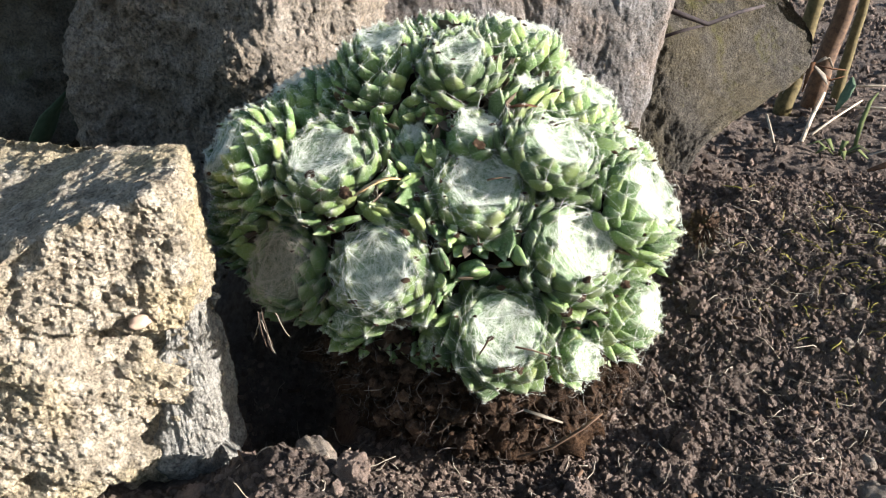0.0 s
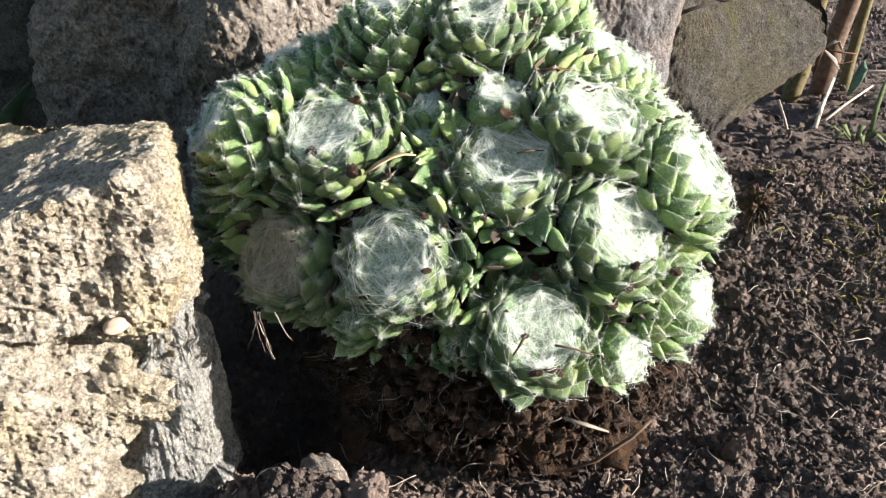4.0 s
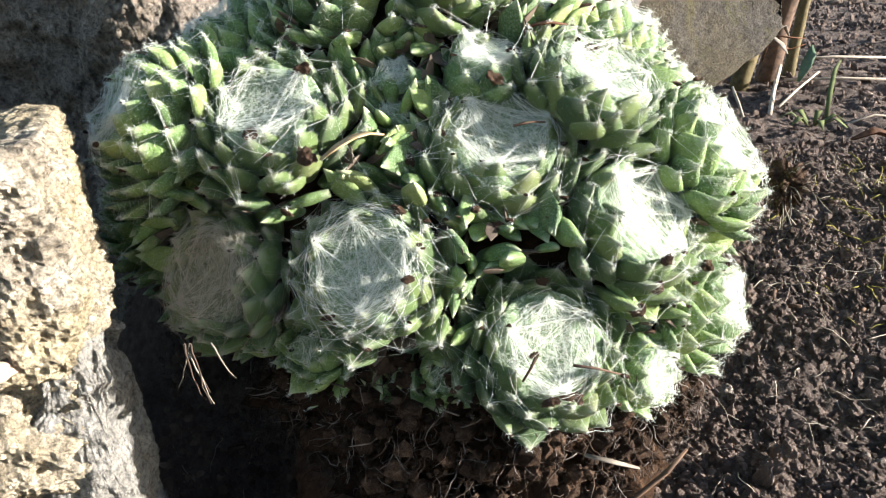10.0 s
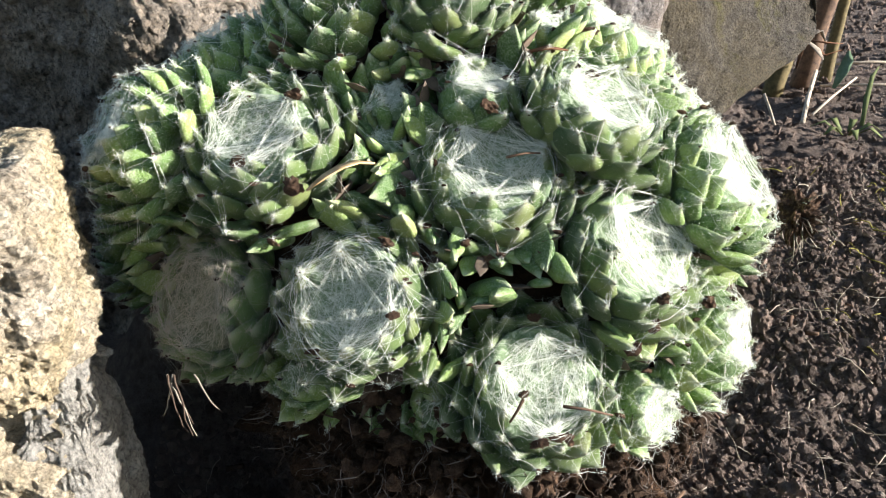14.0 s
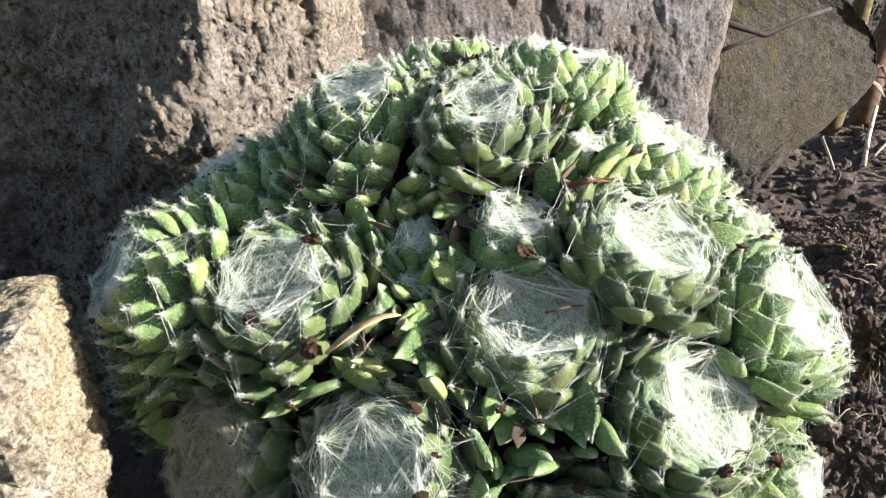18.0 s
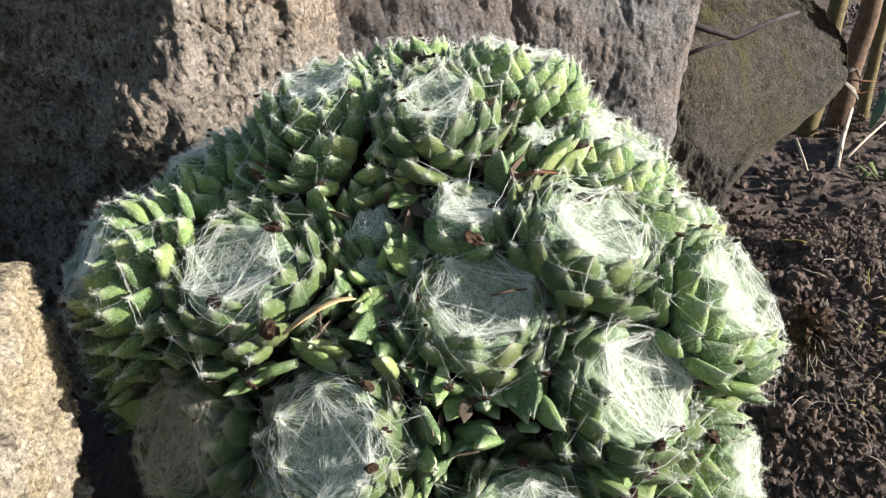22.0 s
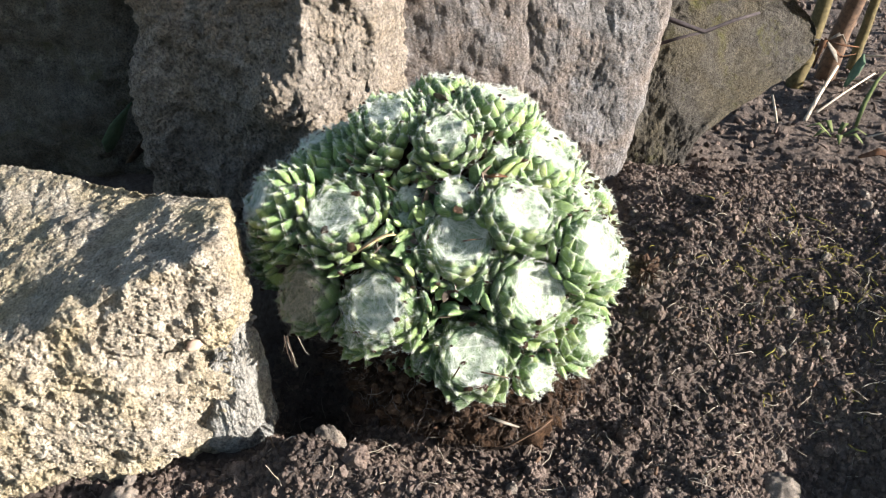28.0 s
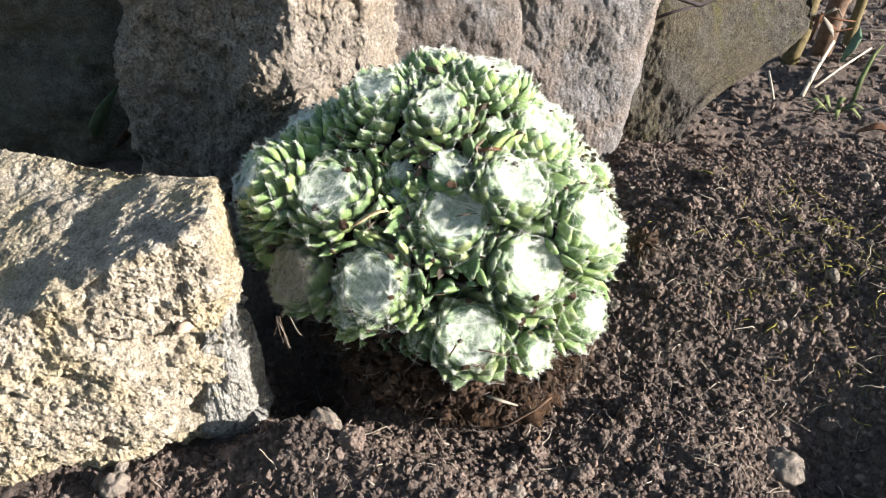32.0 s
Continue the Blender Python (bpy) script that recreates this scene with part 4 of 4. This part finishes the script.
for n in range(6):
    p = Vector((-0.48 + 0.008 * n * rng.uniform(-0.6, 1), -0.50, 0.60))
    part("rootlet", mesh_of("rootlet", *tube(wander(p, (0.05 * (n - 2), -0.1, -1), rng.uniform(0.08, 0.15), 7, rng, 0.45), 0.0025, 5, 0.4), TAN_ROOT if n % 2 else ROOT), hang)

# tufts of brown roots on the right flank of the clump
tuft = thing("root_tuft", "rust-brown tuft of dry roots on the flank of the clump", "root", (0.90, -0.13, 0.76))
knot_v, knot_f = lump(4.4, 4, 0.7, 1.2)
knot_v = [Vector((0.90, -0.12, 0.775)) + v * 0.04 * (1 + 0.5 * fbm(v, 2.5, 4, 3) + 0.25 * fbm(v, 8.0, 3, 5)) for v in knot_v]
part("root_knot", mesh_of("root_knot", knot_v, knot_f, DIRT, False), tuft)
for n in range(34):
    part("rootlet", mesh_of("rootlet", *tube(wander((0.90, -0.13, 0.775), (rng.gauss(0.3, 0.6), rng.gauss(-0.4, 0.6), rng.gauss(-0.2, 0.6)), rng.uniform(0.06, 0.13), 5, rng, 0.9), 0.0022, 4, 0.4), TAN_ROOT if n % 3 else ROOT), tuft)

# rootlets and chips strewn on the soil
strewn, chips, moss = Heap(), Heap(), Heap()
for _ in range(650):
    x, y = rng.uniform(-1.3, 2.2), rng.uniform(-1.0, 1.3)
    if (x < -0.6 and y > -0.7) or (y > 0.7 and x < 1.0):
        continue
    a = rng.uniform(0, 6.28)
    pts = wander(on_ground(x, y, 0.012), (math.cos(a), math.sin(a), rng.uniform(0, 0.4)), rng.uniform(0.04, 0.16), 6, rng, 0.7, 0.08)
    strewn.add(*tube([(p.x, p.y, max(p.z, ground_relief(p.x, p.y) + 0.006)) for p in pts], rng.uniform(0.0008, 0.0026), 4, 0.5))
for _ in range(90):
    x, y = rng.uniform(-1.0, 1.8), rng.uniform(-1.0, 0.9)
    if (x < -0.6 and y > -0.7) or (y > 0.5 and x < 1.0):
        continue
    a, l = rng.uniform(0, 6.28), rng.uniform(0.02, 0.06)
    p = Vector(on_ground(x, y, 0.012))
    chips.add(*tube([p, p + Vector((math.cos(a) * l, math.sin(a) * l, 0.01))], rng.uniform(0.004, 0.011), 5, 0.7))
for _ in range(240):
    x, y = rng.gauss(1.95, 0.28), rng.gauss(0.55, 0.3)
    a = rng.uniform(0, 6.28)
    moss.add(*tube(wander(on_ground(x, y, 0.01), (math.cos(a), math.sin(a), rng.uniform(0.1, 1.0)), rng.uniform(0.03, 0.12), 5, rng, 0.8, 0.15), rng.uniform(0.0015, 0.0035), 4, 0.4))
nr = np.random.default_rng(31)
bits = []
while len(bits) < 5200:
    x, y = rng.uniform(-1.3, 2.6), rng.uniform(-1.1, 1.6)
    if (x - 0.1) ** 2 / 0.24 + (y - 0.1) ** 2 / 0.2 < 1 or (x < -0.65 and y > -0.65) or (y > 0.7 and x < 1.0):
        continue
    a, l = rng.uniform(0, 6.28), rng.uniform(0.008, 0.04)
    q = (x + l * math.cos(a), y + l * math.sin(a))
    bits.append(((x, y, ground_relief(x, y) + 0.006), (*q, ground_relief(*q) + rng.uniform(0.002, 0.02))))
bits = np.array(bits)
bits = arcs(bits[:, 0], bits[:, 1], nr.normal(0, 0.004, (len(bits), 3)), 0.001, 4, nr)
tagged(new("soil_fibre", fibre_mesh("soil_fibre", [(bits, 0.0008 + 0.0026 * nr.random(len(bits)) ** 2)], SOIL_FIBRE)), "short dry fibre bits mixed through the soil", "soil", kind="stuff")
scraps = Heap()
for _ in range(110):
    t = rng.random()
    p = Vector((0.60 + 0.27 * t + rng.gauss(0, 0.03), 0.16 - 0.18 * t + rng.gauss(0, 0.04), 1.06 - 0.34 * t + rng.gauss(0, 0.025)))
    p = caught(*p, 0.008)
    way = Vector((rng.gauss(0.6, 0.5), rng.gauss(-0.3, 0.6), rng.gauss(0.3, 0.6))).normalized()
    out = way.orthogonal().normalized()
    m = Matrix.Translation(p) @ Matrix((way.cross(out), out, way)).transposed().to_4x4() @ Matrix.Diagonal((0.010, 0.004, 0.035, 1))
    vs, fs, al = rng.choice(LEAF_SHAPES)
    scraps.add([m @ Vector(v) for v in vs], fs, al)
tagged(part("flank_litter", scraps.mesh("flank_litter", DEAD), clump, "dry brown leaf scraps on the flank"), kind="stuff")
tagged(new("rootlets", strewn.mesh("rootlets", STRAW)), "pale dry rootlets strewn over the soil", "roots", kind="stuff")
tagged(new("bark_chips", chips.mesh("bark_chips", TWIG)), "dark bark chips strewn over the soil", "bark", kind="stuff")
tagged(new("moss_threads", moss.mesh("moss_threads", MOSS)), "yellow-green moss threads on the mound", "moss", kind="stuff")

# the far corner of the bed
for pts, r in (([(2.68, 3.52, 0.0), (2.9, 3.95, 0.07), (3.15, 4.4, 0.16)], 0.028), ([(2.8, 3.65, 0.02), (3.1, 4.0, 0.06), (3.5, 4.45, 0.1)], 0.016),
               ([(3.2, 4.4, 0.05), (3.6, 4.3, 0.08), (4.3, 4.2, 0.08)], 0.02), ([(2.42, 3.3, -0.02), (2.40, 3.4, 0.1), (2.38, 3.5, 0.2)], 0.018),
               ([(3.3, 4.9, 0.1), (3.8, 4.8, 0.15), (4.5, 4.9, 0.12)], 0.02), ([(3.0, 3.2, 0.0), (3.3, 3.3, 0.05), (3.7, 3.2, 0.03)], 0.014)):
    rod("straw", pts, r * 0.62, STRAW, "bleached dry stalk lying on the soil", "stalk", 0.8, group="stalks in the far corner")
strip("grass_blade", [(3.05, 3.45, 0.0), (3.13, 3.6, 0.14), (3.28, 3.85, 0.24), (3.4, 4.0, 0.28)], [0.012, 0.018, 0.014, 0.003], GRASS, "single fresh green blade of grass", "grass")
for n in range(7):
    a = n * 0.9
    strip("weed_leaf", [(2.82 + 0.05 * math.cos(a), 3.2 + 0.05 * math.sin(a), 0.02), (2.82 + 0.14 * math.cos(a), 3.2 + 0.14 * math.sin(a), 0.08), (2.82 + 0.22 * math.cos(a), 3.2 + 0.22 * math.sin(a), 0.04)],
          [0.008, 0.024, 0.004], GRASS, "small yellow-green weed leaf on the soil", "weed", group="weed leaves")
strip("red_leaf", [(2.85, 2.78, 0.03), (2.97, 2.74, 0.08), (3.1, 2.72, 0.05), (3.2, 2.72, 0.02)], [0.02, 0.06, 0.05, 0.01], RUST, "curled rust-red dead leaf on the soil", "dead leaf", 0.5)
for x, y, lean, r in ((2.80, 4.3, 0.16, 0.075), (3.10, 4.5, 0.22, 0.09), (3.42, 4.75, 0.12, 0.05)):
    stalk = [(x + lean * 0.75 * h + rng.gauss(0, 0.012), y + 0.05 * h + rng.gauss(0, 0.012), h) for h in (-0.1, 0.1, 0.25, 0.4, 0.55, 0.75, 0.95, 1.2, 1.5, 2.0)]
    rod("dead_stalk", stalk, r, TWIG if r > 0.08 else OLIVE, "brown upright dead stem", "stem", 0.7, 9, "dead stems")
for n in range(9):
    a = n * 0.7
    strip("dead_bract", [(2.95, 4.25, 0.42), (2.95 + 0.14 * math.cos(a), 4.2 + 0.1 * math.sin(a), 0.40 + 0.08 * math.sin(a * 2)), (2.95 + 0.26 * math.cos(a), 4.2 + 0.18 * math.sin(a), 0.30 + 0.1 * math.cos(a))],
          [0.012, 0.026, 0.004], TAN_ROOT if n % 2 else RUST, "papery brown bract at the foot of the stems", "dead leaf", 0.4, "papery bracts")
strip("grey_leaf", [(3.1, 4.0, 0.12), (3.17, 4.05, 0.22), (3.22, 4.1, 0.30), (3.24, 4.15, 0.36)], [0.012, 0.04, 0.036, 0.006], GREY_LEAF, "blue-green young leaf among dead stems", "leaf", 0.3)
rod("dark_twig", [(1.15, 2.27, 1.14), (1.37, 2.28, 1.07), (1.50, 2.29, 1.03), (1.68, 2.36, 1.09), (1.85, 2.45, 1.12)], 0.018, DARK_TWIG, "dark bare twig lying against the leaning stone", "twig", 0.5)
rod("dark_twig", [(1.22, 2.27, 0.94), (1.36, 2.28, 0.99), (1.50, 2.29, 1.03)], 0.012, DARK_TWIG, "dark side twig lying against the leaning stone", "twig", 0.6)
# leaves in the dark gap between the stones
strip("green_leaf", [(-1.98, 1.36, 0.42), (-1.93, 1.34, 0.52), (-1.86, 1.32, 0.64), (-1.78, 1.32, 0.76)], [0.03, 0.09, 0.10, 0.01], GREY_LEAF, "dull green oval leaf in the gap between stones", "leaf", 0.2)
strip("brown_leaf", [(-1.86, 1.36, 0.36), (-1.76, 1.34, 0.46), (-1.66, 1.33, 0.60), (-1.58, 1.34, 0.70)], [0.05, 0.10, 0.09, 0.02], DEAD, "dull brown dead leaf in the gap between stones", "dead leaf", 0.3)
